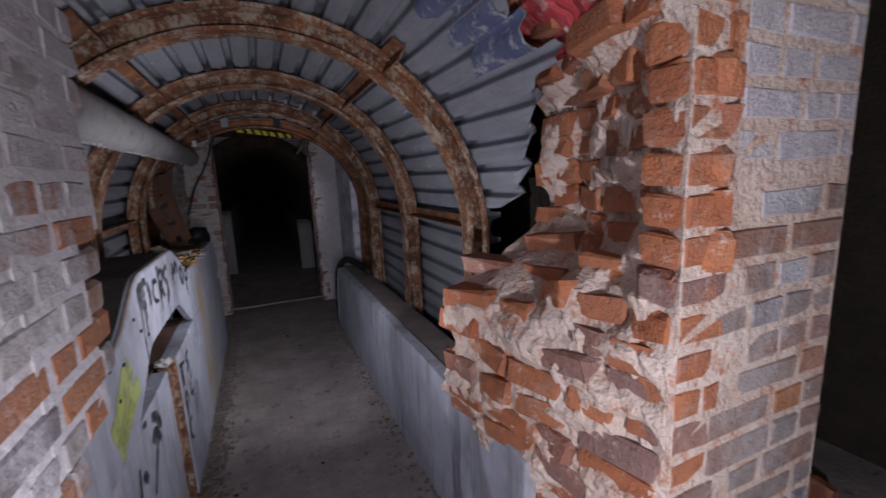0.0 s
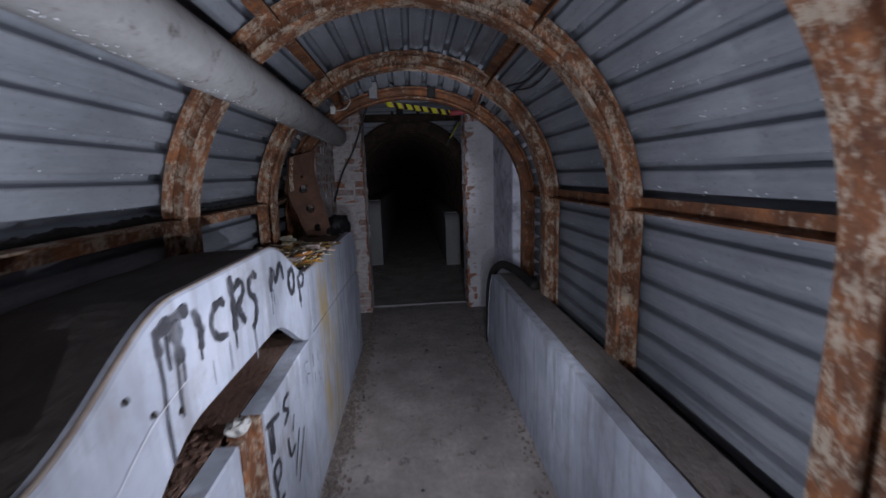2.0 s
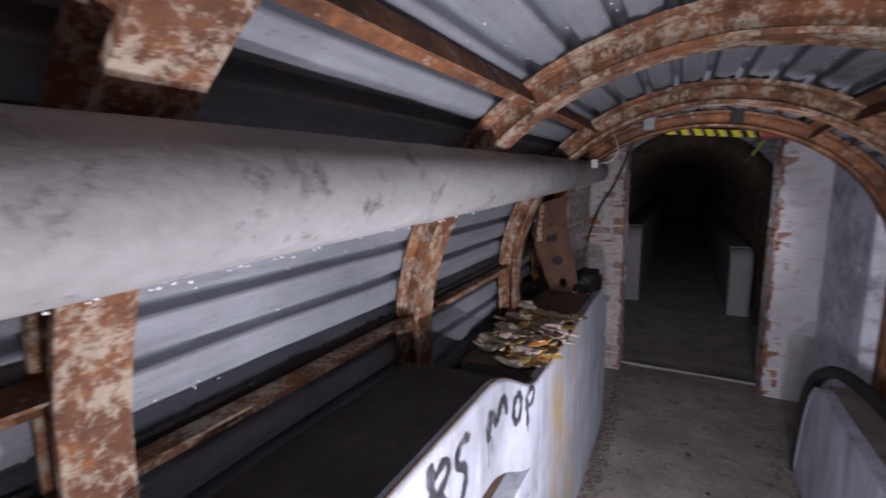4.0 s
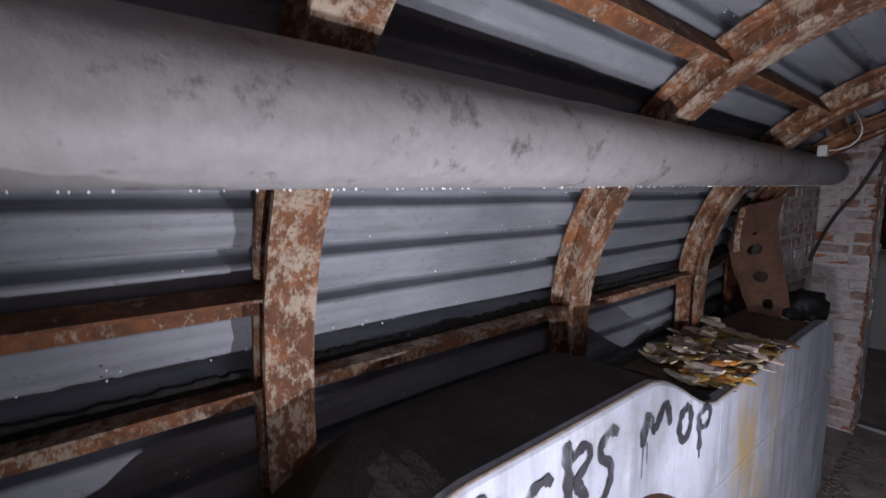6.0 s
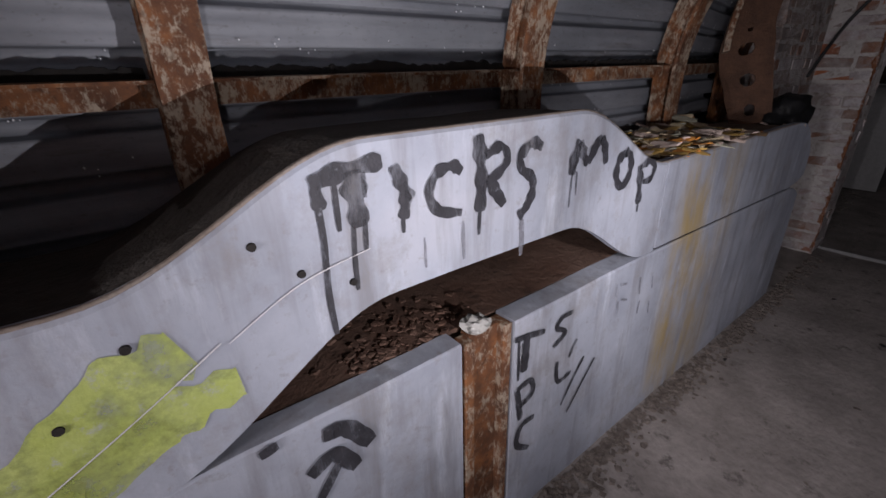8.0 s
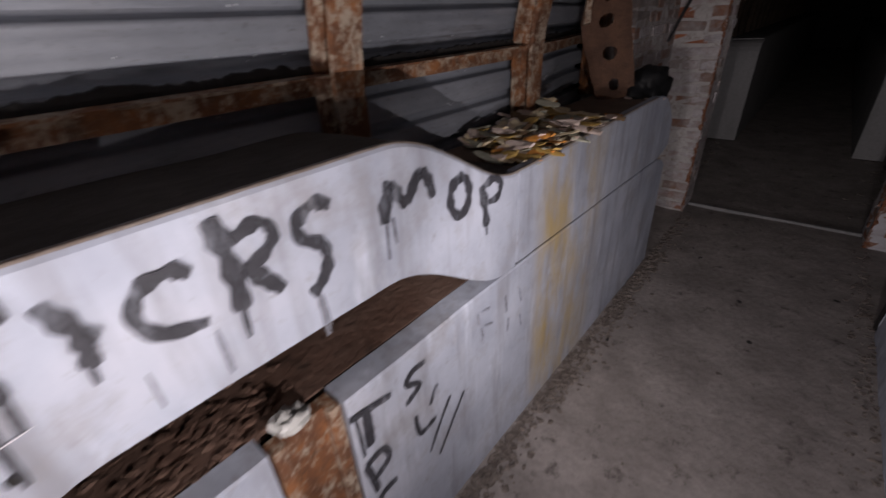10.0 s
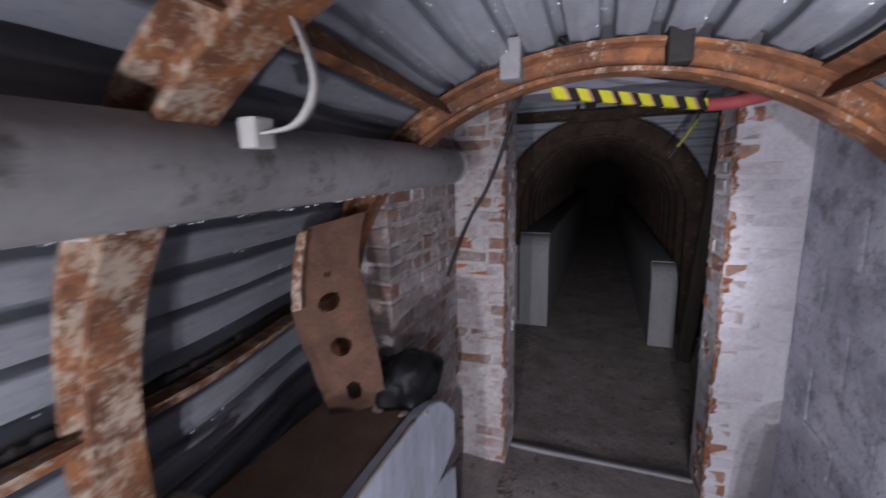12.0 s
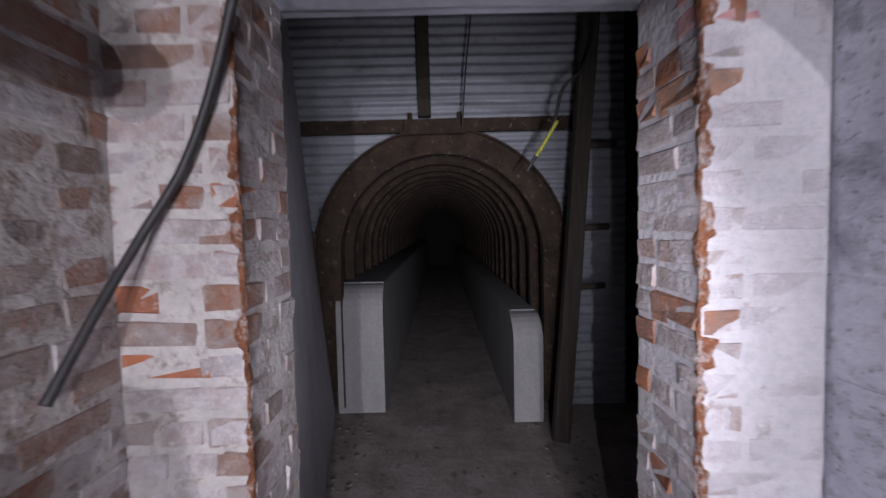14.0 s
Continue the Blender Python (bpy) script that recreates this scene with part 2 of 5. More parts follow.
def washed_block():
    m, nt, b = nodes_of("damp_washed_block")
    big = pos_noise(nt, 3.2, 7, 0.68)
    mid = pos_noise(nt, 8, 8, 0.75, (1, 0.9, 1.3))
    fine = pos_noise(nt, 70, 6, 0.75)
    c = ramp(nt, big, [(0.32, (0.33, 0.34, 0.41)), (0.48, (0.55, 0.565, 0.65)), (0.64, (0.70, 0.715, 0.80))])
    c = mix(nt, ramp(nt, mid, [(0.515, 0.0), (0.645, 0.7)]), c, (0.19, 0.19, 0.22))
    c = mix(nt, ramp(nt, fine, [(0.57, 0.0), (0.64, 0.75)]), c, (0.10, 0.095, 0.10))
    c = mix(nt, ramp(nt, pos_noise(nt, 9, 6, 0.7), [(0.60, 0.0), (0.72, 0.6)]), c, (0.76, 0.75, 0.78))
    finish(nt, b, c, 0.85, [(fine, 0.6, 0.006), (mid, 0.6, 0.014)], 0.0, 0.3)
    return m


WASHED = washed_block()
PLASTER_GREY = plain("grey_plaster", (0.30, 0.31, 0.36), (0.38, 0.39, 0.44), 3, 0.85, 0.4, 0.008, (0.16, 0.15, 0.16), 0.62)
CONCRETE = plain("dusty_concrete", (0.155, 0.138, 0.130), (0.29, 0.263, 0.25), 4.0, 0.9, 0.55, 0.008, (0.06, 0.05, 0.046), 0.57)
BENCH_TOP = plain("dirty_bench_top", (0.15, 0.13, 0.115), (0.24, 0.215, 0.20), 6, 0.9, 0.5, 0.008, (0.07, 0.055, 0.05), 0.56)
BENCH = bench_paint()
BENCH_GREY = plain("grey_cast_concrete", (0.20, 0.20, 0.205), (0.28, 0.28, 0.285), 4, 0.85, 0.4, 0.006, (0.22, 0.21, 0.21), 0.6, (1, 1, 0.3))
COVER = plain("grimy_brown_cover", (0.028, 0.024, 0.021), (0.066, 0.058, 0.052), 6, 0.85, 0.6, 0.008, (0.13, 0.118, 0.105), 0.63)
SHELF = plain("rusty_brown_shelf", (0.12, 0.065, 0.045), (0.17, 0.11, 0.085), 6, 0.85, 0.6, 0.008, (0.05, 0.03, 0.022), 0.55)
STAINED = plain("stained_board", (0.15, 0.105, 0.08), (0.22, 0.16, 0.12), 7, 0.85, 0.5, 0.006, (0.30, 0.13, 0.04), 0.60)
BLACK_PAINT = plain("black_brush_paint", (0.022, 0.022, 0.027), (0.055, 0.055, 0.066), 25, 0.65, 0.3, 0.003, (0.22, 0.235, 0.275), 0.60)


def worn_through(m, scale, stretch, lo, hi, least):
    nt = m.node_tree
    b = nt.nodes["Principled BSDF"]
    nt.links.new(ramp(nt, pos_noise(nt, scale, 6, 0.7, stretch), [(lo, least), (hi, 1.0)]), b.inputs["Alpha"])


worn_through(BLACK_PAINT, 26, (1, 1, 0.3), 0.36, 0.52, 0.35)
FADED_INK = plain("washed_out_ink", (0.16, 0.165, 0.19), (0.30, 0.31, 0.36), 25, 0.7, 0.3, 0.003, (0.40, 0.42, 0.48), 0.52)
worn_through(FADED_INK, 30, (1, 1, 0.4), 0.38, 0.60, 0.0)
GREEN_PAINT = plain("lime_spray_paint", (0.42, 0.50, 0.12), (0.47, 0.54, 0.20), 14, 0.7, 0.3, 0.003, (0.42, 0.45, 0.40), 0.56)
worn_through(GREEN_PAINT, 9, (1, 1, 1), 0.34, 0.56, 0.15)
PIPE = plain("weathered_grey_pipe", (0.22, 0.22, 0.22), (0.34, 0.34, 0.34), 5, 0.55, 0.3, 0.004, (0.08, 0.07, 0.065), 0.56, (1, 0.45, 1))
# for black things, and for shade put into colour in gaps and far end
BLACK = plain("black_grime_and_shade", (0.012, 0.011, 0.011), (0.025, 0.022, 0.02), 8, 0.8, 0.4, 0.006)
RUBBER = plain("black_cable_sheath", (0.02, 0.02, 0.022), (0.04, 0.04, 0.042), 20, 0.5, 0.2, 0.002)
BAG = plain("black_plastic", (0.006, 0.006, 0.007), (0.012, 0.012, 0.013), 12, 0.5, 0.4, 0.006, spec=0.2)
GRIT = plain("dark_grit", (0.06, 0.048, 0.042), (0.21, 0.18, 0.16), 35, 0.95, 0.5, 0.004)
RUST_FLECKED = plain("dark_flecked_rust", (0.020, 0.014, 0.011), (0.075, 0.050, 0.034), 8, 0.85, 0.9, 0.012, (0.24, 0.205, 0.165), 0.59)
WOOD = plain("old_dark_timber", (0.022, 0.017, 0.015), (0.05, 0.039, 0.032), 7, 0.85, 0.6, 0.006, (0.03, 0.02, 0.016), 0.58, (6, 6, 0.6))
# earth behind the lining, and the darkness of openings put into added walls
EARTH_DARK = plain("packed_earth_and_dark", (0.030, 0.024, 0.02), (0.06, 0.048, 0.038), 5, 0.95, 0.7, 0.03)
YELLOW = plain("hazard_yellow", (0.72, 0.70, 0.05), (0.62, 0.60, 0.04), 20, 0.5, 0.15, 0.002)
SLEEVE = plain("scuffed_yellow_sleeve", (0.40, 0.40, 0.06), (0.30, 0.30, 0.07), 30, 0.6, 0.2, 0.002, (0.05, 0.05, 0.04), 0.52)
ORANGE = plain("faded_orange", (0.50, 0.22, 0.12), (0.42, 0.30, 0.26), 30, 0.6, 0.2, 0.002)
RED_PIPE = plain("faded_red_paint", (0.33, 0.05, 0.06), (0.42, 0.10, 0.10), 15, 0.6, 0.3, 0.004)
PLASTIC = plain("white_plastic", (0.50, 0.50, 0.48), (0.40, 0.40, 0.38), 15, 0.4, 0.1, 0.002)
FLAKE = [plain("cream_flake", (0.64, 0.52, 0.33), (0.80, 0.70, 0.50), 40, 0.7, 0.5, 0.004),
         plain("ochre_flake", (0.42, 0.26, 0.07), (0.52, 0.36, 0.12), 40, 0.7, 0.5, 0.004),
         plain("grey_green_flake", (0.28, 0.28, 0.22), (0.46, 0.45, 0.36), 40, 0.75, 0.5, 0.004),
         plain("pale_pink_flake", (0.56, 0.44, 0.38), (0.68, 0.58, 0.52), 40, 0.7, 0.5, 0.004),
         plain("orange_flake", (0.60, 0.22, 0.04), (0.66, 0.32, 0.08), 40, 0.65, 0.5, 0.004),
         plain("brown_flake", (0.10, 0.06, 0.035), (0.2, 0.13, 0.07), 40, 0.8, 0.5, 0.004)]


def water():
    m, nt, b = nodes_of("water_drop")
    b.inputs["Base Color"].default_value = (0.9, 0.93, 1, 1)
    b.inputs["Roughness"].default_value = 0.22
    b.inputs["Specular IOR Level"].default_value = 0.9
    return m


WATER = water()


# ---------------------------------------------------------------- mesh helpers
def mesh_of(name, verts, faces, material, smooth=False, extra=()):
    me = bpy.data.meshes.new(name)
    me.from_pydata([tuple(v) for v in verts], [], faces)
    me.materials.append(material)
    for e in extra:
        me.materials.append(e)
    if smooth:
        me.polygons.foreach_set("use_smooth", [True] * len(me.polygons))
    me.update()
    return me


def put(name, me, parent=None, label="", m=None):
    ob = new(name, me)
    if parent:
        ob.parent = parent
    if m is not None:
        ob.matrix_basis = m
    if label:
        tagged(ob, label=label)
    return ob


def part(name, bm, material, parent=None, label="", smooth=False):
    me = bpy.data.meshes.new(name)
    bmesh.ops.recalc_face_normals(bm, faces=bm.faces)
    bm.to_mesh(me)
    bm.free()
    me.materials.append(material)
    if smooth:
        me.polygons.foreach_set("use_smooth", [True] * len(me.polygons))
    return put(name, me, parent, label)


def empty(name, label, category, kind="", group="", at=(0, 0, 0)):
    ob = new(name)
    ob.empty_display_size = 0.05
    ob.location = at
    return tagged(ob, label, category, group, kind)


def box_bm(x0, x1, y0, y1, z0, z1, bevel=0.004, cuts=0, wobble=0.0, seed=1):
    bm = bmesh.new()
    bmesh.ops.create_cube(bm, size=1)
    bmesh.ops.scale(bm, vec=(x1 - x0, y1 - y0, z1 - z0), verts=bm.verts)
    bmesh.ops.translate(bm, vec=((x0 + x1) / 2, (y0 + y1) / 2, (z0 + z1) / 2), verts=bm.verts)
    if bevel:
        bmesh.ops.bevel(bm, geom=bm.edges[:], offset=bevel, segments=2, affect="EDGES", profile=0.6)
    if cuts:
        bmesh.ops.subdivide_edges(bm, edges=[e for e in bm.edges if e.calc_length() > 0.06], cuts=cuts, use_grid_fill=True)
    if wobble:
        for v in bm.verts:
            v.co += wobble * noise.noise_vector(v.co * 7 + Vector((seed, 0, 0)))
    return bm


def grid_faces(nu, nv, wrap=False):
    """Quads over nu x nv vertices, row by row."""
    return [(i * nv + j, (i + 1) % nu * nv + j, (i + 1) % nu * nv + (j + 1) % nv, i * nv + (j + 1) % nv)
            for i in range(nu - 1) for j in range(nv if wrap else nv - 1)]


def tube(points, radius, sides=8, taper=None):
    """Vertices and faces of a round bar along points."""
    pts = [Vector(p) for p in points]
    verts = []
    for i, p in enumerate(pts):
        d = (pts[min(i + 1, len(pts) - 1)] - pts[max(i - 1, 0)]).normalized()
        a = d.orthogonal().normalized()
        if i and abs(d.dot(last_a)) < 0.95:
            a = (last_a - d * last_a.dot(d)).normalized()
        last_a = a
        b = d.cross(a)
        r = radius * (taper(i / (len(pts) - 1)) if taper else 1)
        verts += [p + r * (math.cos(k * math.tau / sides) * a + math.sin(k * math.tau / sides) * b) for k in range(sides)]
    faces = [(i * sides + k, i * sides + (k + 1) % sides, (i + 1) * sides + (k + 1) % sides, (i + 1) * sides + k)
             for i in range(len(pts) - 1) for k in range(sides)]
    faces += [tuple(range(sides))[::-1], tuple((len(pts) - 1) * sides + k for k in range(sides))]
    return verts, faces


def smooth_line(points, n=10):
    """A soft curve through the points."""
    pts = [Vector(p) for p in points]
    out = []
    for i in range(len(pts) - 1):
        p0, p1, p2, p3 = pts[max(i - 1, 0)], pts[i], pts[i + 1], pts[min(i + 2, len(pts) - 1)]
        for k in range(n):
            t = k / n
            out.append(0.5 * (2 * p1 + (p2 - p0) * t + (2 * p0 - 5 * p1 + 4 * p2 - p3) * t * t + (3 * p1 - p0 - 3 * p2 + p3) * t ** 3))
    return out + [pts[-1]]


def sstep(a, b, x):
    t = min(1, max(0, (x - a) / (b - a)))
    return t * t * (3 - 2 * t)


# ---------------------------------------------------------------- the arched lining
AXIS, SPRING = 0.02, 1.20          # middle of the tunnel, height at which the arch springs


def arch(s, r, leg=1.2):
    """Point and outward normal (x, z) at the length s along the horseshoe, from the foot at +x over the crown to the foot at -x."""
    if s < leg:
        return AXIS + r, SPRING - leg + s, 1.0, 0.0
    a = (s - leg) / 0.89
    if a <= math.pi:
        return AXIS + r * math.cos(a), SPRING + r * math.sin(a), math.cos(a), math.sin(a)
    return AXIS - r, SPRING - (s - leg - math.pi * 0.89), -1.0, 0.0


LENGTH = 2.4 + math.pi * 0.89
PITCH = 0.108


def widen(y):
    """The tunnel spreads a little towards the brick end."""
    return 1 + 0.14 * sstep(4.15, 4.9, y)


FINE = (-0.5, -0.36, -0.23, -0.185, -0.155, -0.125, -0.09, 0.0, 0.09, 0.125, 0.155, 0.185, 0.23, 0.36)
COARSE = (-0.5, -0.15, -0.08, 0.08, 0.15)


def fold(s):
    """How far the sheet stands back at the length s: broad bulging bands with narrow channels between."""
    p = (s / PITCH + 0.5) % 1.0 - 0.5
    return 0.055 * (1 - sstep(0.085, 0.19, abs(p))) + 0.010 * math.sin(math.pi * min(1, abs(abs(p) - 0.5) * 2)) ** 2 - 0.004


def sheet(name, parent, y0, y1, s0, s1, lift=0.0, seed=0, steps=FINE, rows=7, material=None, shift=0.0, rag=0.0, torn=0.0):
    k0, k1 = int(s0 / PITCH) - 1, int(s1 / PITCH) + 2
    line = [s0] + [s for s in (PITCH * (k + o) for k in range(k0, k1) for o in steps) if s0 + 0.002 < s < s1 - 0.002] + [s1]
    verts = []
    for s_ in line:
        for j in range(rows + 1):
            y = y0 + (y1 - y0) * j / rows
            s = s_
            # cuts the lower edge back towards y0, with a ragged line
            if torn:
                s = max(s, s0 + torn * (1 - sstep(0.0, 0.82, j / rows)) + 0.05 * noise.noise(Vector((y * 8, 1, seed))))
            if rag and j == 0:
                y += rag * noise.noise(Vector((s * 6, seed, 2.0)))
            dent = 0.010 * noise.noise(Vector((s * 2.2, y * 2.0, seed))) + 0.004 * noise.noise(Vector((s * 9, y * 5, seed)))
            x, z, nx, nz = arch(s, 0.882)
            d = lift + dent + fold(s)
            verts.append((AXIS + (x + nx * d - AXIS) * widen(y) + shift, y, z + nz * d))
    me = mesh_of(name, verts, grid_faces(len(line), rows + 1), material or SHEET, True)
    return put(name, me, parent)


def rib_mesh(name, s0, s1, material, shift=0.0, r_in=0.785, r_out=0.872, half=0.044, steps=64):
    """A rolled I-section bent to the arch."""
    t = 0.013
    prof = [(-half, r_in), (half, r_in), (half, r_in + t), (0.008, r_in + t + 0.008), (0.008, r_out - t - 0.008), (half, r_out - t),
            (half, r_out), (-half, r_out), (-half, r_out - t), (-0.008, r_out - t - 0.008), (-0.008, r_in + t + 0.008), (-half, r_in + t)]
    verts = []
    for i in range(steps + 1):
        s = s0 + (s1 - s0) * i / steps
        for k, (u, r) in enumerate(prof):
            x, z, nx, nz = arch(s, r)
            w = 0.0035 * noise.noise(Vector((s * 9, k * 1.7, shift)))
            verts.append((x + shift + nx * w, u + w, z + nz * w))
    n = len(prof)
    faces = grid_faces(steps + 1, n, True) + [tuple(range(n))[::-1], tuple(steps * n + k for k in range(n))]
    return mesh_of(name, verts, faces, material)


RIB_Y = (2.20, 3.10, 4.01, 4.94)
lining = empty("tunnel_lining", "grey galvanised corrugated steel lining of the arched tunnel", "lining", "structure")
bays = [(1.50, 2.20), (2.20, 3.10), (3.10, 4.01), (4.01, 4.99)]
for i, (a, b) in enumerate(bays):
    low = 1.34 if i == 0 else 0.0
    cut = 1.2 + 0.89 * 0.95
    cut2 = 1.2 + 0.89 * 2.15
    rag = 0.12 if i == 0 else 0
    lap_r, lap_l = 1.44, LENGTH - 1.44
    if i == 0:
        # cut back low: a gap, widened in the shape of the pier's shadow
        sheet("corrugated_sheet", lining, a - 0.02, b + 0.02, low, cut, 0.004, i, rag=rag, rows=18, torn=0.46)
    else:
        sheet("corrugated_sheet", lining, a - 0.02, b + 0.02, 0.0, lap_r + 0.03, 0.012, i)
        sheet("corrugated_sheet", lining, a - 0.02, b + 0.02, lap_r - 0.03, cut, 0.003, i + 30)
    sheet("corrugated_sheet", lining, a - 0.02, b + 0.02, cut - 0.06, cut2, 0.0, i + 9, rag=rag)
    sheet("corrugated_sheet", lining, a - 0.02, b + 0.02, cut2 - 0.06, lap_l + 0.03, 0.003, i + 20)
    sheet("corrugated_sheet", lining, a - 0.02, b + 0.02, lap_l - 0.03, LENGTH, 0.012, i + 50)
# packed earth behind the lining closes the place
hull = [(AXIS + 1.2, 0.3 * k - 0.05) for k in range(5)] + [(AXIS + 1.2 * math.cos(a), SPRING + 1.3 * math.sin(a)) for a in [math.radians(k) for k in range(0, 181, 10)]] + [(AXIS - 1.2, 1.15 - 0.3 * k) for k in range(5)]
me = mesh_of("earth", [(x, y, z) for y in (1.3, 2.5, 4.0, 4.99) for x, z in hull], grid_faces(4, len(hull)), EARTH_DARK, True)
tagged(put("backfill", me), "dark packed earth behind the steel lining", "earth", kind="structure")

rib_data = rib_mesh("steel_rib", 0.0, LENGTH - 0.95, RUST)
rib_last = rib_mesh("steel_rib", 0.0, LENGTH - 0.95, RUST_BARE)
purlin_s = 1.2 + 0.89 * 1.005
for y in RIB_Y:
    rib = tagged(put("steel_rib", rib_last if y > 4.5 else rib_data, m=pose(0, y, 0) @ Matrix.Diagonal((widen(y), 1, 1, 1))), "rusted steel arch rib with flaking cream paint", "rib", "arch ribs of the tunnel", "structure")


def angle_bar(name, y0, y1, s, r, size=0.045, material=None, seed=0):
    x, z, nx, nz = arch(s, r)
    tx, tz = -nz, nx
    prof = [(0, 0), (size, 0), (size, 0.006), (0.006, 0.006), (0.006, size), (0, size)]
    n = 10
    verts = []
    for i in range(n + 1):
        y = y0 + (y1 - y0) * i / n
        w = 0.004 * noise.noise(Vector((y * 3, seed, s)))
        for a, c in prof:
            verts.append((AXIS + (x + tx * (a - size / 2) - nx * (c - w) - AXIS) * widen(y), y, z + tz * (a - size / 2) - nz * (c - w)))
    faces = grid_faces(n + 1, 6, True) + [(5, 4, 3, 2, 1, 0), tuple(n * 6 + k for k in range(6))]
    return mesh_of(name, verts, faces, material or RUST_BARE)


for i, (a, b) in enumerate([(1.98, 2.20), (2.20, 3.10), (3.10, 4.01), (4.01, 4.94)]):
    for side, s in (("R", 1.27), ("L", LENGTH - 1.25)):
        if side == "R" and i == 0:
            continue
        tagged(put("side_rail", angle_bar("side_rail", (a if side == "R" or i else 1.3) + 0.03, b - 0.03, s, 0.868, 0.05, RUST if side == "L" else RUST_BARE, i)),
               "rusted steel angle rail running between the arch ribs", "rail", "rails between the ribs", "structure")
    for s in (1.2 + 0.89 * 1.02, 1.2 + 0.89 * 2.12):
        tagged(put("roof_purlin", angle_bar("roof_purlin", a + 0.02, b - 0.02, s, 0.868, 0.055, RUST_BARE, i + 5)),
               "rusted steel angle purlin under the roof sheets", "purlin", "purlins under the roof", "structure")
tagged(put("side_rail", angle_bar("side_rail", 1.3, 2.17, LENGTH - 1.45, 0.862, 0.06, RUST_BARE, 3)),
       "rusted flat steel rail on the tunnel wall", "rail", "rails between the ribs", "structure")

# rail dirt and rail shadow as one black strip, with a ragged upper edge
for i, (a, b) in enumerate([(1.40, 2.15), (2.25, 3.06), (3.14, 3.97), (4.05, 4.88)]):
    verts, n = [], int((b - a) / 0.008)
    for k in range(n + 1):
        y = a + (b - a) * k / n
        tall = 0.020 + 0.012 * noise.noise(Vector((y * 7, 1.0, 0.0))) + 0.009 * noise.noise(Vector((y * 34, 2.0, 0.0))) + 0.005 * noise.noise(Vector((y * 90, 3.0, 0.0)))
        for up_, r in ((0.0, 0.862), (0.5, 0.866), (1.0, 0.872), (1.0, 0.884), (0.0, 0.884)):
            x, z, nx, nz = arch(LENGTH - 1.25 - 0.024 - up_ * max(0.006, tall), r)
            verts.append((AXIS + (x - AXIS) * widen(y), y, z))
    faces = grid_faces(n + 1, 5, True) + [(4, 3, 2, 1, 0), tuple(n * 5 + k for k in range(5))]
    tagged(put("dirt_ridge", mesh_of("dirt_ridge", verts, faces, BLACK)), "ragged black strip for dirt and shadow above the wall rail", "dirt", "dirt along the wall rails", "structure")

# ---------------------------------------------------------------- floor
nx_, ny_ = 60, 200
verts = []
for i in range(nx_ + 1):
    for j in range(ny_ + 1):
        x, y = -2.0 + 5.0 * i / nx_, -2.2 + 24.0 * j / ny_
        edge = sstep(0.30, 0.62, abs(x - 0.08))
        z = 0.008 * noise.noise(Vector((x * 2, y * 2, 0))) + edge * 0.02 * abs(noise.noise(Vector((x * 8, y * 8, 4)))) - 0.004
        verts.append((x, y, z if y < 5.98 else z - 0.012))
floor = put("floor", mesh_of("floor", verts, grid_faces(nx_ + 1, ny_ + 1), CONCRETE, True))
tagged(floor, "dusty grey concrete floor with grit along the edges", "floor", kind="structure")
part_sill = part("door_sill", box_bm(-0.45, 0.57, 5.975, 6.0, -0.03, 0.012, 0.004, 2, 0.004), BENCH_GREY)
tagged(part_sill, "worn concrete step at the doorway", "sill", kind="structure")

# ---------------------------------------------------------------- left bench
def top_of(y):
    z = 1.03 + 0.153 * sstep(1.97, 2.37, y) - 0.178 * sstep(2.91, 3.36, y)
    if y > 4.62:
        z -= 0.16 * ((y - 4.62) / 0.30) ** 2.4
    return z


def under_of(y):
    return 0.722 + 0.19 * sstep(1.98, 2.40, y) - 0.192 * sstep(2.88, 3.31, y)


def strip(name, parent, ys, top, low, x0, x1, material, label="", wob=0.003):
    """A panel standing on edge between two outlines."""
    verts = []
    for y in ys:
        for k, (x, z) in enumerate(((x0 - 0.004, top(y)), (x0, top(y) - 0.006), (x0, (top(y) * 2 + low(y)) / 3), (x0, (top(y) + low(y) * 2) / 3), (x0, low(y)), (x1, low(y)), (x1, top(y)))):
            verts.append((x + wob * noise.noise(Vector((y * 4, z * 4, 3))), y, z + 0.5 * wob * noise.noise(Vector((y * 14, k, 1)))))
    n = len(ys)
    faces = grid_faces(n, 7, True) + [(6, 5, 4, 3, 2, 1, 0), tuple((n - 1) * 7 + k for k in range(7))]
    return put(name, mesh_of(name, verts, faces, material), parent, label)


def span(a, b, step=0.03):
    n = max(2, int((b - a) / step))
    return [a + (b - a) * i / n for i in range(n + 1)]


PX = -0.448
bench_l = empty("bench", "pale painted concrete bench with a humped upper panel", "bench", at=(0, 0, 0))
strip("upper_panel", bench_l, span(1.36, 3.36), top_of, under_of, PX, PX - 0.026, BENCH, "pale humped panel with black lettering", 0.0012)


def joint_of(y):
    return 0.728 - 0.032 * (y - 3.337) if y > 3.337 else 0.728


strip("upper_panel", bench_l, span(3.368, 4.92), top_of, lambda y: joint_of(y) + (0.04 * ((y - 4.7) / 0.22) ** 2 if y > 4.7 else 0), PX, PX - 0.04, BENCH)
strip("lower_panel", bench_l, span(1.36, 2.565), lambda y: 0.716, lambda y: -0.01, PX - 0.012, PX - 0.07, BENCH)
strip("lower_panel", bench_l, span(2.725, 4.93), lambda y: joint_of(y) - 0.014 - (0.05 * ((y - 4.75) / 0.18) ** 2 if y > 4.75 else 0), lambda y: -0.01, PX - 0.002, PX - 0.07, BENCH)
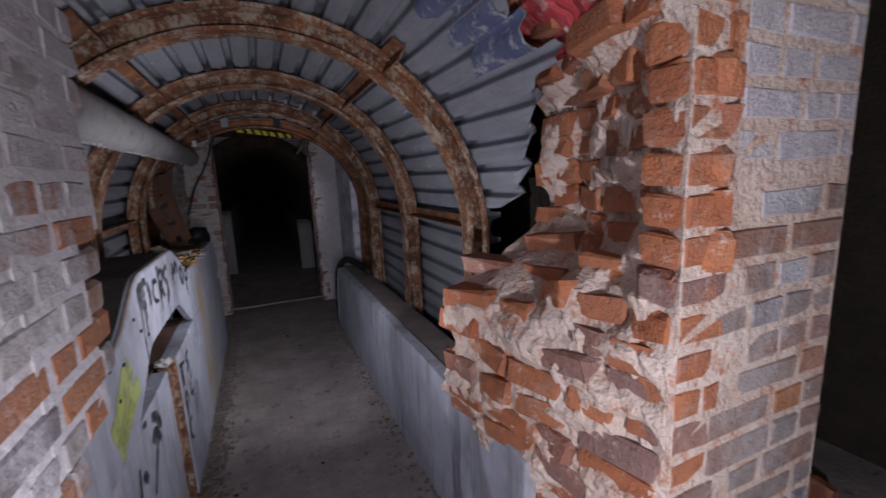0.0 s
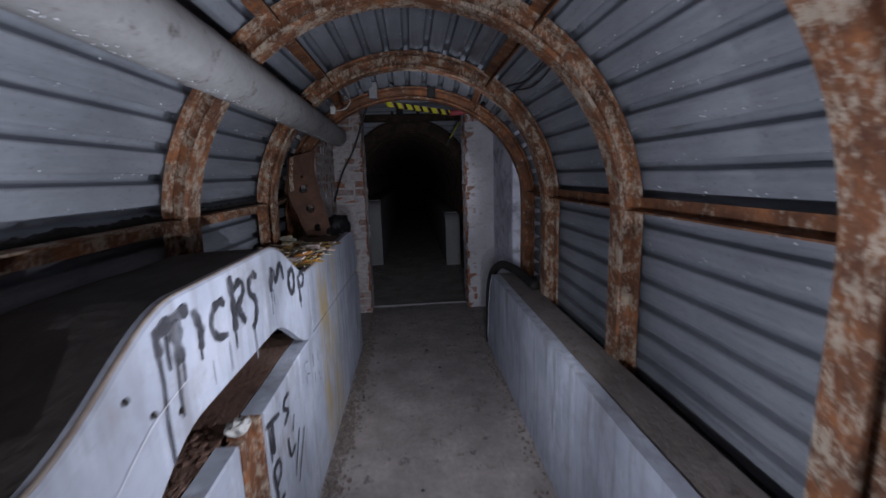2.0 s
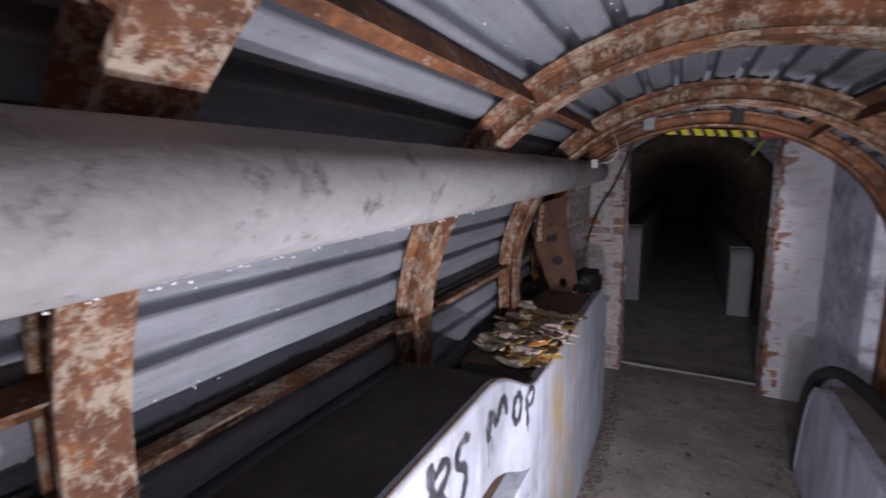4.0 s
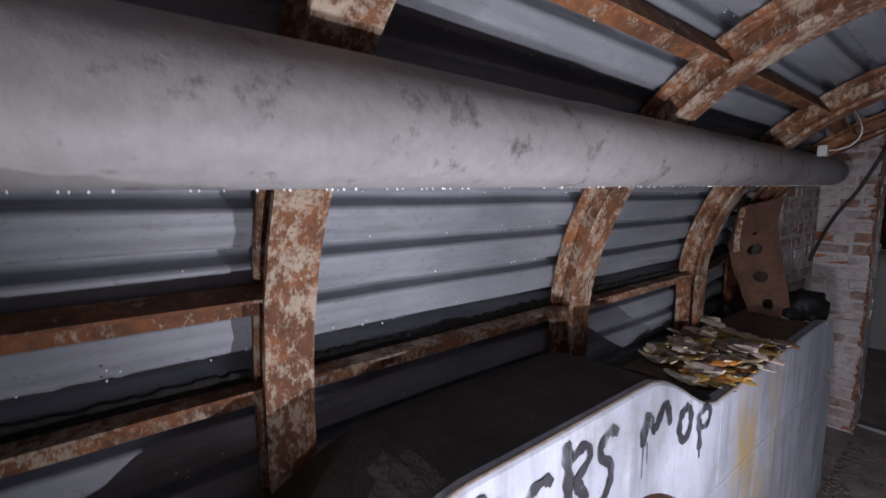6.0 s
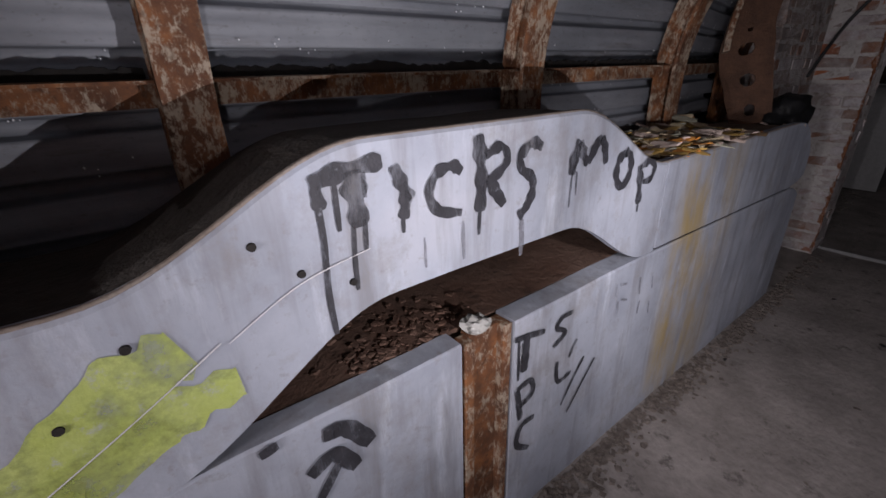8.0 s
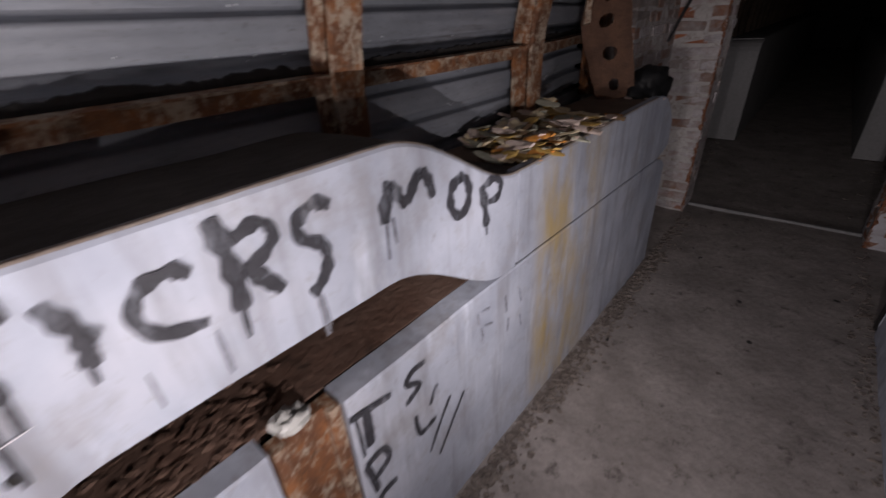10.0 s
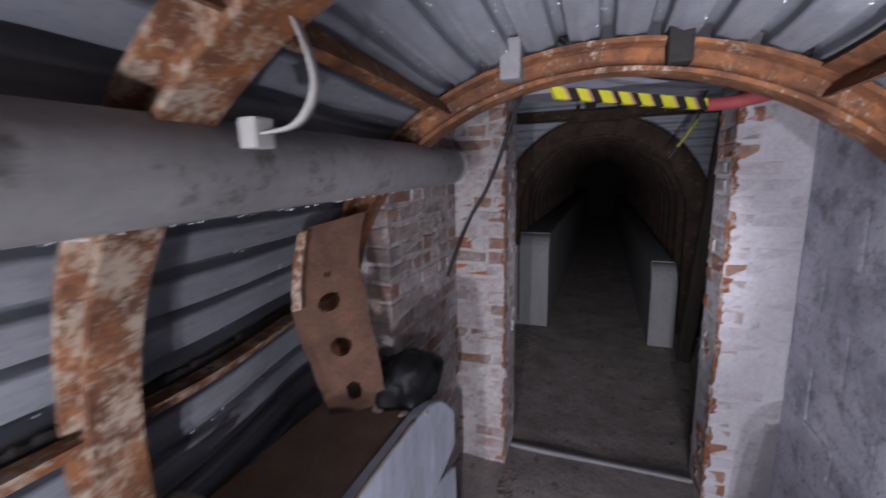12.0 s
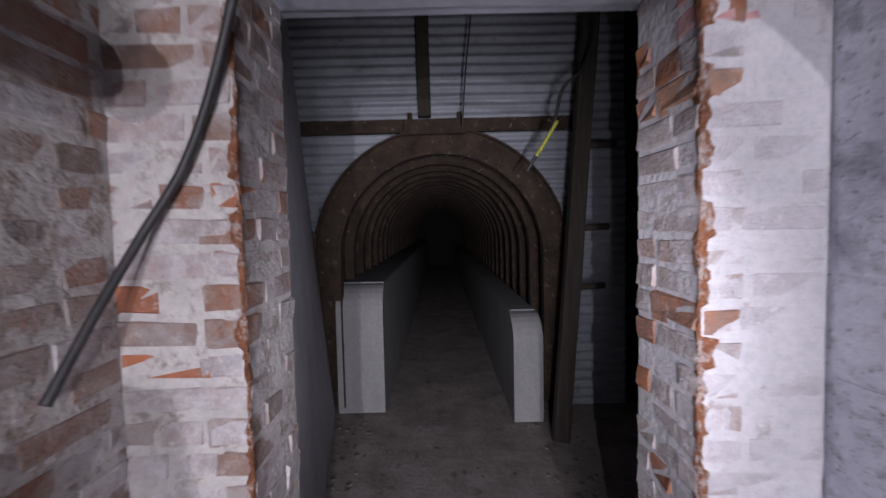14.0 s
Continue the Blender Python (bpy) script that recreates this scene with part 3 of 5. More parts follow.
v, f = tube([(PX - 0.010, y, top_of(y) - 0.002) for y in span(1.37, 4.6)], 0.0065, 6)
put("worn_edge", mesh_of("worn_edge", v, f, plain("worn_brown_edge", (0.20, 0.155, 0.125), (0.34, 0.30, 0.27), 16, 0.9, 0.5, 0.004), True), bench_l, "worn brown edge of the panel")
part("shelf_board", box_bm(-0.86, PX - 0.075, 1.36, 3.4, 0.69, 0.714, 0.003, 2, 0.004), SHELF, bench_l, "rust-brown shelf board under the hump")
# strip fills the open joint, with its shade put in as black
strip("joint_gap", bench_l, span(3.31, 4.72, 0.1), lambda y: joint_of(y) - 0.0005, lambda y: joint_of(y) - 0.0135, PX - 0.010, PX - 0.035, BLACK, "black strip giving the open joint its shade")
# the dark cover that follows the hump
ys = span(1.36, 3.40)
verts = []
for y in ys:
    for x, dz in ((PX - 0.03, -0.004), (-0.55, -0.002), (-0.66, -0.006), (-0.755, -0.012), (-0.755, -0.035), (PX - 0.03, -0.03)):
        verts.append((x + 0.01 * noise.noise(Vector((y * 3, x * 9, 0))), y, top_of(y) + dz + 0.006 * noise.noise(Vector((y * 5, x * 8, 1)))))
put("cover", mesh_of("cover", verts, grid_faces(len(ys), 6, True), COVER, False), bench_l, "grimy dark brown cover over the bench")
part("top_board", box_bm(-0.80, PX - 0.042, 3.41, 4.86, 0.955, 0.985, 0.004, 2, 0.006), STAINED, bench_l, "stained brown board on the bench top")
# boards added to close the bench, black as the shade of its hollow
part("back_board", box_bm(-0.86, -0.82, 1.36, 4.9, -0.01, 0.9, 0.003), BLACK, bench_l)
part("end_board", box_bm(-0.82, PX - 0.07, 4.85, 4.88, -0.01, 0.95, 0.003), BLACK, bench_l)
# rusted channel post between the lower panels
bm = box_bm(PX - 0.05, PX - 0.008, 2.572, 2.600, -0.01, 0.712, 0.004)
post = part("channel_post", bm, RUST, bench_l, "rusted steel channel post")
for a, b, f in ((2.600, 2.690, PX - 0.028), (2.690, 2.718, PX - 0.006)):
    part("flange", box_bm(PX - 0.06, f, a, b, -0.01, 0.714, 0.003), RUST_BARE if b < 2.7 else RUST, post)


def rib_loop(width, pts, x, n=8, seed=0, rough=0.35):
    """A brush stroke on the panel: a flat ribbon along (y, z) points."""
    line = smooth_line([(0, y, z) for y, z in pts], n)
    width *= 0.72
    verts, faces = [], []
    for i, p in enumerate(line):
        d = (line[min(i + 1, len(line) - 1)] - line[max(i - 1, 0)]).normalized()
        w = width * (1 + rough * noise.noise(Vector((i * 0.25, seed, 0)))) * (0.75 + 0.25 * min(1, i / 2, (len(line) - 1 - i) / 2))
        q = Vector((0, -d.z, d.y)) * w / 2
        for v in (p - q, p + q):
            verts.append((x, v.y, v.z))
    for i in range(len(line) - 1):
        faces.append((2 * i, 2 * i + 1, 2 * i + 3, 2 * i + 2))
    return verts, faces


def painted(name, parent, strokes, x, material, label="", rough=0.35):
    verts, faces = [], []
    for k, (w, pts) in enumerate(strokes):
        v, f = rib_loop(w, pts, x - 0.0003 * k, seed=k * 3.1 + len(name), rough=rough)
        faces += [tuple(i + len(verts) for i in q) for q in f]
        verts += v
    return put(name, mesh_of(name, verts, faces, material), parent, label)


def letter(strokes, y, z, w, h):
    return [(t, [(y + a * w, z + b * h) for a, b in pts]) for t, pts in strokes]


LX = PX + 0.0035
LETTERS = (
    ("T", [(0.034, [(2.276, 1.130), (2.33, 1.142), (2.395, 1.147)]), (0.048, [(2.343, 1.14), (2.345, 1.10), (2.348, 1.05)]), (0.026, [(2.283, 1.125), (2.288, 1.09)])]),
    ("I", [(0.030, [(2.415, 1.137), (2.430, 1.10), (2.434, 1.07), (2.428, 1.045)]), (0.028, [(2.430, 1.105), (2.445, 1.075)])]),
    ("C", [(0.027, [(2.556, 1.105), (2.535, 1.118), (2.50, 1.110), (2.483, 1.077), (2.503, 1.042), (2.556, 1.028)])]),
    ("K", [(0.040, [(2.596, 1.165), (2.603, 1.12), (2.606, 1.07), (2.602, 1.02)]), (0.026, [(2.615, 1.125), (2.655, 1.138), (2.674, 1.115), (2.655, 1.09), (2.622, 1.078)]),
           (0.034, [(2.622, 1.082), (2.645, 1.05), (2.668, 1.02)])]),
    ("S", [(0.030, [(2.776, 1.122), (2.745, 1.134), (2.712, 1.112), (2.716, 1.085), (2.748, 1.062), (2.752, 1.03), (2.735, 1.0), (2.711, 0.984)])]),
    ("M", [(0.038, [(2.884, 1.045), (2.892, 1.09), (2.908, 1.120)]), (0.034, [(2.908, 1.118), (2.925, 1.085), (2.945, 1.062)]), (0.032, [(2.945, 1.064), (2.97, 1.10), (2.992, 1.120)]), (0.036, [(2.992, 1.118), (3.010, 1.09), (3.020, 1.052)])]),
    ("O", [(0.032, [(3.108, 1.068), (3.080, 1.05), (3.076, 1.01), (3.100, 0.98), (3.130, 0.99), (3.142, 1.025), (3.130, 1.058), (3.106, 1.069)])]),
    ("P", [(0.036, [(3.190, 1.022), (3.203, 0.97), (3.210, 0.911)]), (0.026, [(3.190, 1.016), (3.235, 1.026), (3.272, 1.010), (3.262, 0.975), (3.218, 0.972)])]))
for ch, strokes in LETTERS:
    painted("painted_letter", bench_l, strokes, LX, BLACK_PAINT, "brushed black letter " + ch, 0.6)
for w, pts in ((0.015, [(2.283, 1.12), (2.286, 1.05), (2.282, 0.953), (2.285, 0.876)]), (0.013, [(2.313, 1.13), (2.313, 1.051)]), (0.012, [(2.337, 1.06), (2.333, 1.0), (2.332, 0.943)]), (0.013, [(2.357, 1.06), (2.354, 1.008)]),
               (0.012, [(2.362, 1.135), (2.361, 1.095)]), (0.011, [(2.428, 1.05), (2.427, 1.02)]), (0.013, [(2.603, 1.03), (2.600, 0.972)]), (0.010, [(2.888, 1.05), (2.885, 0.968)]), (0.010, [(2.905, 1.05), (2.908, 0.993)]),
               (0.010, [(3.211, 0.92), (3.212, 0.885)])):
    painted("paint_drip", bench_l, [(w, pts)], LX - 0.001, BLACK_PAINT, "black paint drip")
for w, pts in ((0.022, [(2.725, 0.975), (2.727, 0.93), (2.726, 0.89)]), (0.012, [(2.56, 1.01), (2.562, 0.93)]), (0.008, [(2.47, 1.0), (2.471, 0.94)])):
    painted("pale_run", bench_l, [(w, pts)], LX - 0.002, FADED_INK, "thin grey run of washed-out paint", 0.6)
for k, stroke in enumerate([(0.024, [(2.722, 0.664), (2.77, 0.656), (2.834, 0.643)]), (0.036, [(2.765, 0.655), (2.763, 0.60), (2.760, 0.55)]), (0.022, [(2.952, 0.655), (2.905, 0.655), (2.885, 0.63), (2.925, 0.60), (2.875, 0.572)]),
                                (0.028, [(2.738, 0.50), (2.748, 0.45), (2.757, 0.39)]), (0.026, [(2.738, 0.50), (2.79, 0.505), (2.80, 0.46), (2.752, 0.435)]), (0.028, [(2.815, 0.365), (2.762, 0.36), (2.748, 0.30), (2.80, 0.255)]),
                                (0.022, [(2.90, 0.51), (2.912, 0.435), (2.972, 0.440)]), (0.020, [(2.985, 0.55), (2.955, 0.50)]), (0.016, [(3.035, 0.465), (2.985, 0.40), (2.94, 0.33)]), (0.014, [(3.095, 0.43), (3.03, 0.35), (2.975, 0.28)]),
                                (0.012, [(2.738, 0.66), (2.740, 0.60), (2.741, 0.53)])]):
    painted("paint_mark", bench_l, [stroke], PX + 0.004 - 0.0002 * k, BLACK_PAINT, "illegible black brush mark", 0.6)
for k, stroke in enumerate([(0.016, [(3.165, 0.665), (3.172, 0.62)]), (0.014, [(3.185, 0.60), (3.192, 0.54)]), (0.012, [(3.19, 0.655), (3.225, 0.648)]), (0.012, [(3.20, 0.60), (3.24, 0.585)]), (0.014, [(3.305, 0.645), (3.315, 0.58)]),
                                (0.014, [(3.325, 0.55), (3.322, 0.50)]), (0.014, [(3.385, 0.635), (3.40, 0.57)]), (0.012, [(3.395, 0.52), (3.405, 0.47)])]):
    painted("faded_mark", bench_l, [stroke], PX + 0.004 - 0.0002 * k, FADED_INK, "faint grey scratched mark", 0.9)
for k, stroke in enumerate([(0.045, [(2.20, 0.60), (2.25, 0.62), (2.29, 0.56)]), (0.05, [(2.235, 0.675), (2.28, 0.665), (2.325, 0.60)]), (0.03, [(2.26, 0.60), (2.20, 0.52), (2.13, 0.45)]), (0.05, [(2.05, 0.58), (2.08, 0.54)]), (0.028, [(2.02, 0.62), (1.97, 0.48), (1.90, 0.38)]),
                                (0.03, [(1.92, 0.40), (2.0, 0.36), (2.07, 0.38)]), (0.03, [(2.13, 0.70), (2.16, 0.706)])]):
    painted("paint_mark", bench_l, [stroke], PX - 0.006 - 0.0002 * k, BLACK_PAINT, "illegible black brush mark", 0.6)
for k, (w, pts) in enumerate(((0.135, [(1.86, 0.80), (1.95, 0.875), (2.03, 0.925), (2.075, 0.945)]), (0.10, [(1.90, 0.80), (2.0, 0.835), (2.07, 0.855), (2.132, 0.862)]), (0.10, [(1.87, 0.77), (1.95, 0.80), (2.03, 0.85)]))):
    painted("sprayed_patch", bench_l, [(w, pts)], LX - 0.0015 - 0.0006 * k, GREEN_PAINT, "lime green sprayed patch", 0.7)
painted("scuff", bench_l, [(0.003, [(1.84, 0.78), (2.0, 0.865), (2.12, 0.935)]), (0.0025, [(2.13, 0.93), (2.24, 0.985), (2.36, 1.01)])], LX + 0.0005, WHITE_PAINT, "pale scratched line")
for y, z in ((2.185, 1.06), (2.245, 1.0), (2.325, 0.96), (1.90, 1.00), (1.935, 0.895), (2.02, 0.97)):
    bm = bmesh.new()
    bmesh.ops.create_cone(bm, cap_ends=True, segments=10, radius1=0.007, radius2=0.006, depth=0.008, matrix=pose(PX + 0.001, y, z, 0, 90, 0))
    part("bolt_head", bm, BLACK, bench_l)

# ---------------------------------------------------------------- right bench
bench_r = empty("bench", "long pale painted concrete bench with a dusty top", "bench")
strip("front_panel", bench_r, span(1.83, 4.80), lambda y: 0.655 - (0.60 * max(0, (y - 4.50) / 0.30) ** 3), lambda y: -0.01, 0.600, 0.650, BENCH)
part("top_slab", box_bm(0.655, 0.815, 1.83, 4.62, 0.60, 0.648, 0.006, 2, 0.006), BENCH_TOP, bench_r, "dusty brown-grey bench top")
# added board, black in place of the shaded gap behind
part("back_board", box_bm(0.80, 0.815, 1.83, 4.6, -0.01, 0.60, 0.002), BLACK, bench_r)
v, f = tube(smooth_line([(0.625, 4.86, 0.0), (0.625, 4.85, 0.35), (0.64, 4.80, 0.58), (0.69, 4.70, 0.69), (0.75, 4.56, 0.69), (0.785, 4.35, 0.675), (0.79, 4.1, 0.67)]), 0.032, 10)
tagged(put("rubber_hose", mesh_of("rubber_hose", v, f, BLACK, True)), "thick black band bent over the bench end", "hose")

# ---------------------------------------------------------------- the pipe
pipe = empty("ventilation_pipe", "long weathered grey pipe hung along the tunnel", "pipe")
N, K = 60, 28


def pipe_axis(y):
    return -0.509 - 0.039 * (y - 3) - 0.003 * math.sin(y * 1.2), 1.717 + 0.0139 * (y - 3)


outer, inner = [], []
for i in range(N + 1):
    y = 1.45 + (5.36 - 1.45) * i / N
    cx_, cz = pipe_axis(y)
    for k in range(K):
        a = math.tau * k / K
        collar = 0.0025 if abs((y - 0.4) % 0.905 - 0.45) < 0.035 else 0.0
        r = 0.077 + collar + 0.0025 * noise.noise(Vector((math.cos(a) * 2, math.sin(a) * 2, y * 2)))
        outer.append((cx_ + r * math.cos(a), y, cz + r * math.sin(a)))
        inner.append((cx_ + 0.069 * math.cos(a), y, cz + 0.069 * math.sin(a)))
n = len(outer)
faces = grid_faces(N + 1, K, True)
faces += [tuple(n + q for q in f[::-1]) for f in grid_faces(N + 1, K, True)]
for e in (0, N):
    faces += [(e * K + k, e * K + (k + 1) % K, n + e * K + (k + 1) % K, n + e * K + k) for k in range(K)]
put("tube", mesh_of("tube", outer + inner, faces, PIPE, True), pipe)

# ---------------------------------------------------------------- bricks
def brick_mesh(seed, rough=1.0):
    """A worn brick, 215 x 100 x 65 mm, lying along x with its face at y = 0."""
    rnd = random.Random(seed)
    lx, ly, lz, c = 0.1075, 0.10, 0.0335, 0.009
    verts, idx = [], {}
    for sx in (-1, 1):
        for sy in (0, 1):
            for sz in (-1, 1):
                for ax in range(3):
                    p = [sx * (lx - c), (c if sy == 0 else ly - c), sz * (lz - c)]
                    p[ax] = (sx * lx, (0 if sy == 0 else ly), sz * lz)[ax]
                    idx[(sx, sy, sz, ax)] = len(verts)
                    verts.append(tuple(v + rough * rnd.uniform(-0.0022, 0.0022) for v in p))
    faces = []
    for ax in range(3):
        o = [a for a in range(3) if a != ax]
        for side in (0, 1):
            ring = []
            for a, b in ((0, 0), (1, 0), (1, 1), (0, 1)):
                key = [0, 0, 0]
                key[ax], key[o[0]], key[o[1]] = side, a, b
                ring.append(idx[(1 if key[0] else -1, key[1], 1 if key[2] else -1, ax)])
            faces.append(tuple(ring))
    for sx in (-1, 1):
        for sy in (0, 1):
            for sz in (-1, 1):
                faces.append(tuple(idx[(sx, sy, sz, a)] for a in range(3)))
    for ax in range(3):
        o = [a for a in range(3) if a != ax]
        for a in (0, 1):
            for b in (0, 1):
                q = []
                for side, which in ((0, o[0]), (1, o[0]), (1, o[1]), (0, o[1])):
                    key = [0, 0, 0]
                    key[ax], key[o[0]], key[o[1]] = side, a, b
                    q.append(idx[(1 if key[0] else -1, key[1], 1 if key[2] else -1, which)])
                faces.append(tuple(q))
    return verts, faces


def brick_set(material, rough=1.0, count=6):
    out = []
    for k in range(count):
        v, f = brick_mesh(k + 17, rough)
        bm = bmesh.new()
        vs = [bm.verts.new(p) for p in v]
        for q in f:
            bm.faces.new([vs[i] for i in q])
        bmesh.ops.recalc_face_normals(bm, faces=bm.faces)
        me = bpy.data.meshes.new("brick")
        bm.to_mesh(me)
        bm.free()
        me.materials.append(material)
        out.append(me)
    return out


ENTRY = brick_set(BRICK_ENTRY, 1.5, 9)
RED_PAINTED = brick_set(FADED_RED, 2.0, 3)
MIXED, WHITE, RED, RED_ROUGH = brick_set(BRICK_MIX, 2.0, 9), brick_set(BRICK_WHITE, 2.2, 9), brick_set(BRICK_RED, 2.2), brick_set(BRICK_RED, 4.4)


def lay(parent, start, along, length, z0, z1, meshes, seed=1, keep=None, jut=0.004, bond="mixed", limit=None):
    """Courses of bricks on a face that begins at start and runs along; the face looks to the right of that way."""
    rnd = random.Random(seed)
    d = Vector((*along, 0)).normalized()
    turn = Matrix(((d.x, -d.y, 0, 0), (d.y, d.x, 0, 0), (0, 0, 1, 0), (0, 0, 0, 1)))
    rows = int((z1 - z0) / 0.076)
    for r in range(rows):
        z = z0 + 0.076 * (r + 0.5)
        u = -(0.1125 if r % 2 else 0.0) - (0.03 if r % 3 == 1 else 0)
        while u < length - 0.02:
            w = 0.215 if bond == "stretcher" or rnd.random() < 0.4 else 0.1025
            a, b = max(u, 0.0), min(u + w, limit(z) + 0.005 * rnd.uniform(-1, 1) if limit else length)
            u += w + 0.011
            if b - a < 0.03:
                continue
            m = (a + b) / 2
            p = Vector((*start, 0)) + d * m + Vector((0, 0, z))
            if keep and not keep(p.x, p.y, p.z):
                continue
            off = turn @ Vector((0, rnd.uniform(-jut, jut), 0))
            put("brick", meshes[rnd.randrange(len(meshes))], parent,
                m=Matrix.Translation(p + off.to_3d()) @ turn @ Matrix.Rotation(rnd.uniform(-0.022, 0.022), 4, "Y") @ Matrix.Diagonal(((b - a) / 0.215, 1, rnd.uniform(0.97, 1.03), 1)))


def core(name, label, boxes, material=MORTAR, wob=0.004):
    """The body of a wall, one mesh, whose bricks stand proud of it."""
    bm = bmesh.new()
    for b in boxes:
        other = box_bm(*b, 0.0, 3, wob)
        me = bpy.data.meshes.new("tmp")
        other.to_mesh(me)
        other.free()
        bm.from_mesh(me)
        bpy.data.meshes.remove(me)
    return tagged(part(name, bm, material), label, "wall", kind="structure")


PALE = brick_set(BRICK_PALE, 1.4)
ARRIS = brick_set(ARRIS_RED, 3.4)


# ---------------------------------------------------------------- brick end of the tunnel, with its doorway
end_l = core("wall_north_left", "whitewashed brick wall beside the doorway, paint worn to red", [(-1.3, -0.452, 5.8015, 6.096, 0, 2.3)], POINTING)
lay(end_l, (-0.74, 5.80), (1, 0), 0.288, 0, 2.14, WHITE + MIXED[:4] + RED[:2], 3, jut=0.002)
lay(end_l, (-0.45, 5.80), (0, 1), 0.30, 0, 2.14, WHITE + MIXED[:4], 4, jut=0.006)
end_r = core("wall_north_right", "whitewashed brick jamb beside the doorway", [(0.572, 1.3, 5.7995, 6.096, 0, 2.3)], LIMEWASH)
lay(end_r, (0.57, 5.80), (1, 0), 0.285, 0, 2.14, PALE, 5, jut=0.002)
lay(end_r, (0.57, 6.10), (0, -1), 0.30, 0, 2.14, WHITE + ARRIS[:3], 6, jut=0.005)
rnd = random.Random(31)
for k, ob in enumerate(o for o in end_r.children if o.location.z > 1.93 and o.location.y < 5.85 and o.location.x < 0.76):
    ob.data = RED_PAINTED[k % 3]
RED_EDGE = plain("bare_red_brick_edge", (0.20, 0.085, 0.05), (0.36, 0.155, 0.08), 11, 0.95, 1.0, 0.016, (0.46, 0.41, 0.39), 0.50, spec=0.15)
for wall, x, way, most in ((end_l, -0.45, -1, 0.026), (end_r, 0.57, 1, 0.038)):
    verts = []
    for r in range(261):
        z = 2.1 * r / 260
        course = noise.noise(Vector((way * 3.1, math.floor(z / 0.076) * 0.77, 0.0)))
        reach = most * max(0.06, 0.45 + 1.1 * course + 0.45 * noise.noise(Vector((z * 26, way, 4.0))) + 0.2 * noise.noise(Vector((z * 90, way, 1.0))))
        inward = most * max(0.06, 0.55 + 0.9 * noise.noise(Vector((z * 11, way, 8.0))))
        for k in range(9):
            u = (k - 4) / 4
            bump = 0.007 * noise.noise(Vector((u * 2, z * 30, way))) + 0.004 * noise.noise(Vector((u * 6, z * 80, way)))
            lift = 0.0045 - 0.0055 * u * u + bump * (1 - u * u)
            if u < 0:
                verts.append((x - way * lift, 5.80 - lift - u * inward, z))
            else:
                verts.append((x + way * (u * reach) - way * 0.002, 5.797 - lift, z))
    put("worn_arris", mesh_of("worn_arris", verts, grid_faces(261, 9), RED_EDGE, True), wall, "bare red brick along the worn corner")
lintel = core("wall_north_lintel", "concrete lintel and brick above the doorway", [(-0.449, 0.575, 5.80, 6.09, 2.10, 2.30)], PLASTER_GREY)
side_l = core("wall_west", "patchy whitewashed brick side wall, red where it flakes", [(-1.0, -0.732, 5.0, 5.80, 0, 2.3)])
lay(side_l, (-0.73, 4.99), (0, 1), 0.81, 0.0, 2.25, MIXED + WHITE[:4], 8, jut=0.003)
bm = box_bm(0.855, 1.2, 4.97, 5.80, 0, 2.3, 0.01, 6, 0.012)
east = tagged(part("wall_east", bm, WASHED, smooth=True), "damp bluish washed block wall with dark blotches", "wall", kind="structure")

BLOCKS = brick_set(WASHED, 1.0, 6)
rnd = random.Random(41)
for r in range(10):
    y = 5.79 - (0.22 if r % 2 else 0.0)
    first = True
    while y > 4.98:
        w = 0.22 if first and r % 2 else 0.44
        if first and r % 2:
            y = 5.79
        first = False
        lo = max(4.975, y - w)
        put("block", BLOCKS[rnd.randrange(6)], east, m=pose(0.8515 + rnd.uniform(-0.0008, 0.0008), (y + lo) / 2, 0.114 + 0.226 * r, 0, rnd.uniform(-0.15, 0.15), -90) @ Matrix.Diagonal(((y - lo - 0.005) / 0.215, 0.3, 0.222 / 0.067, 1)))
        y -= w
tagged(part("ceiling", box_bm(-1.1, 1.2, 4.96, 6.1, 2.28, 2.36, 0.0, 4, 0.012), PLASTER_GREY), "rough grey concrete ceiling slab before the doorway", "ceiling", kind="structure")

# ---------------------------------------------------------------- entrance: left brick reveal
reveal = core("wall_south_left", "brick reveal with flaking whitewash, red and grey bricks", [(-0.9, -0.3815, -2.0, 1.34, 0, 2.6), (-0.5, -0.3825, 1.338, 1.402, 0, 2.6), (-0.5, -0.3825, 1.40, 1.66, 1.0, 2.6), (-0.5, -0.3825, 1.66, 1.80, 1.4, 2.6)], LIMEWASH)
lay(reveal, (-0.38, 0.55), (0, 1), 1.34, 0.0, 2.45, ENTRY, 11, limit=lambda z: 0.86 + 0.36 * sstep(0.85, 1.15, z) + 0.09 * sstep(1.3, 1.9, z), jut=0.002)

# ---------------------------------------------------------------- entrance: broken pier on the right
def pier_x(v, z):
    low = 0.665 - 0.16 * v
    high = 0.665 + 0.34 * min(v, 0.72)
    k = sstep(1.08, 1.34, z + 0.05 * noise.noise(Vector((v * 4, z * 5, 2))))
    x = low * (1 - k) + high * k
    x += 0.30 * sstep(0.80, 0.40, z) * v * 0.3
    return x - 1.15 * max(0, z - 1.70) * (0.35 + 0.65 * min(1, v * 2))


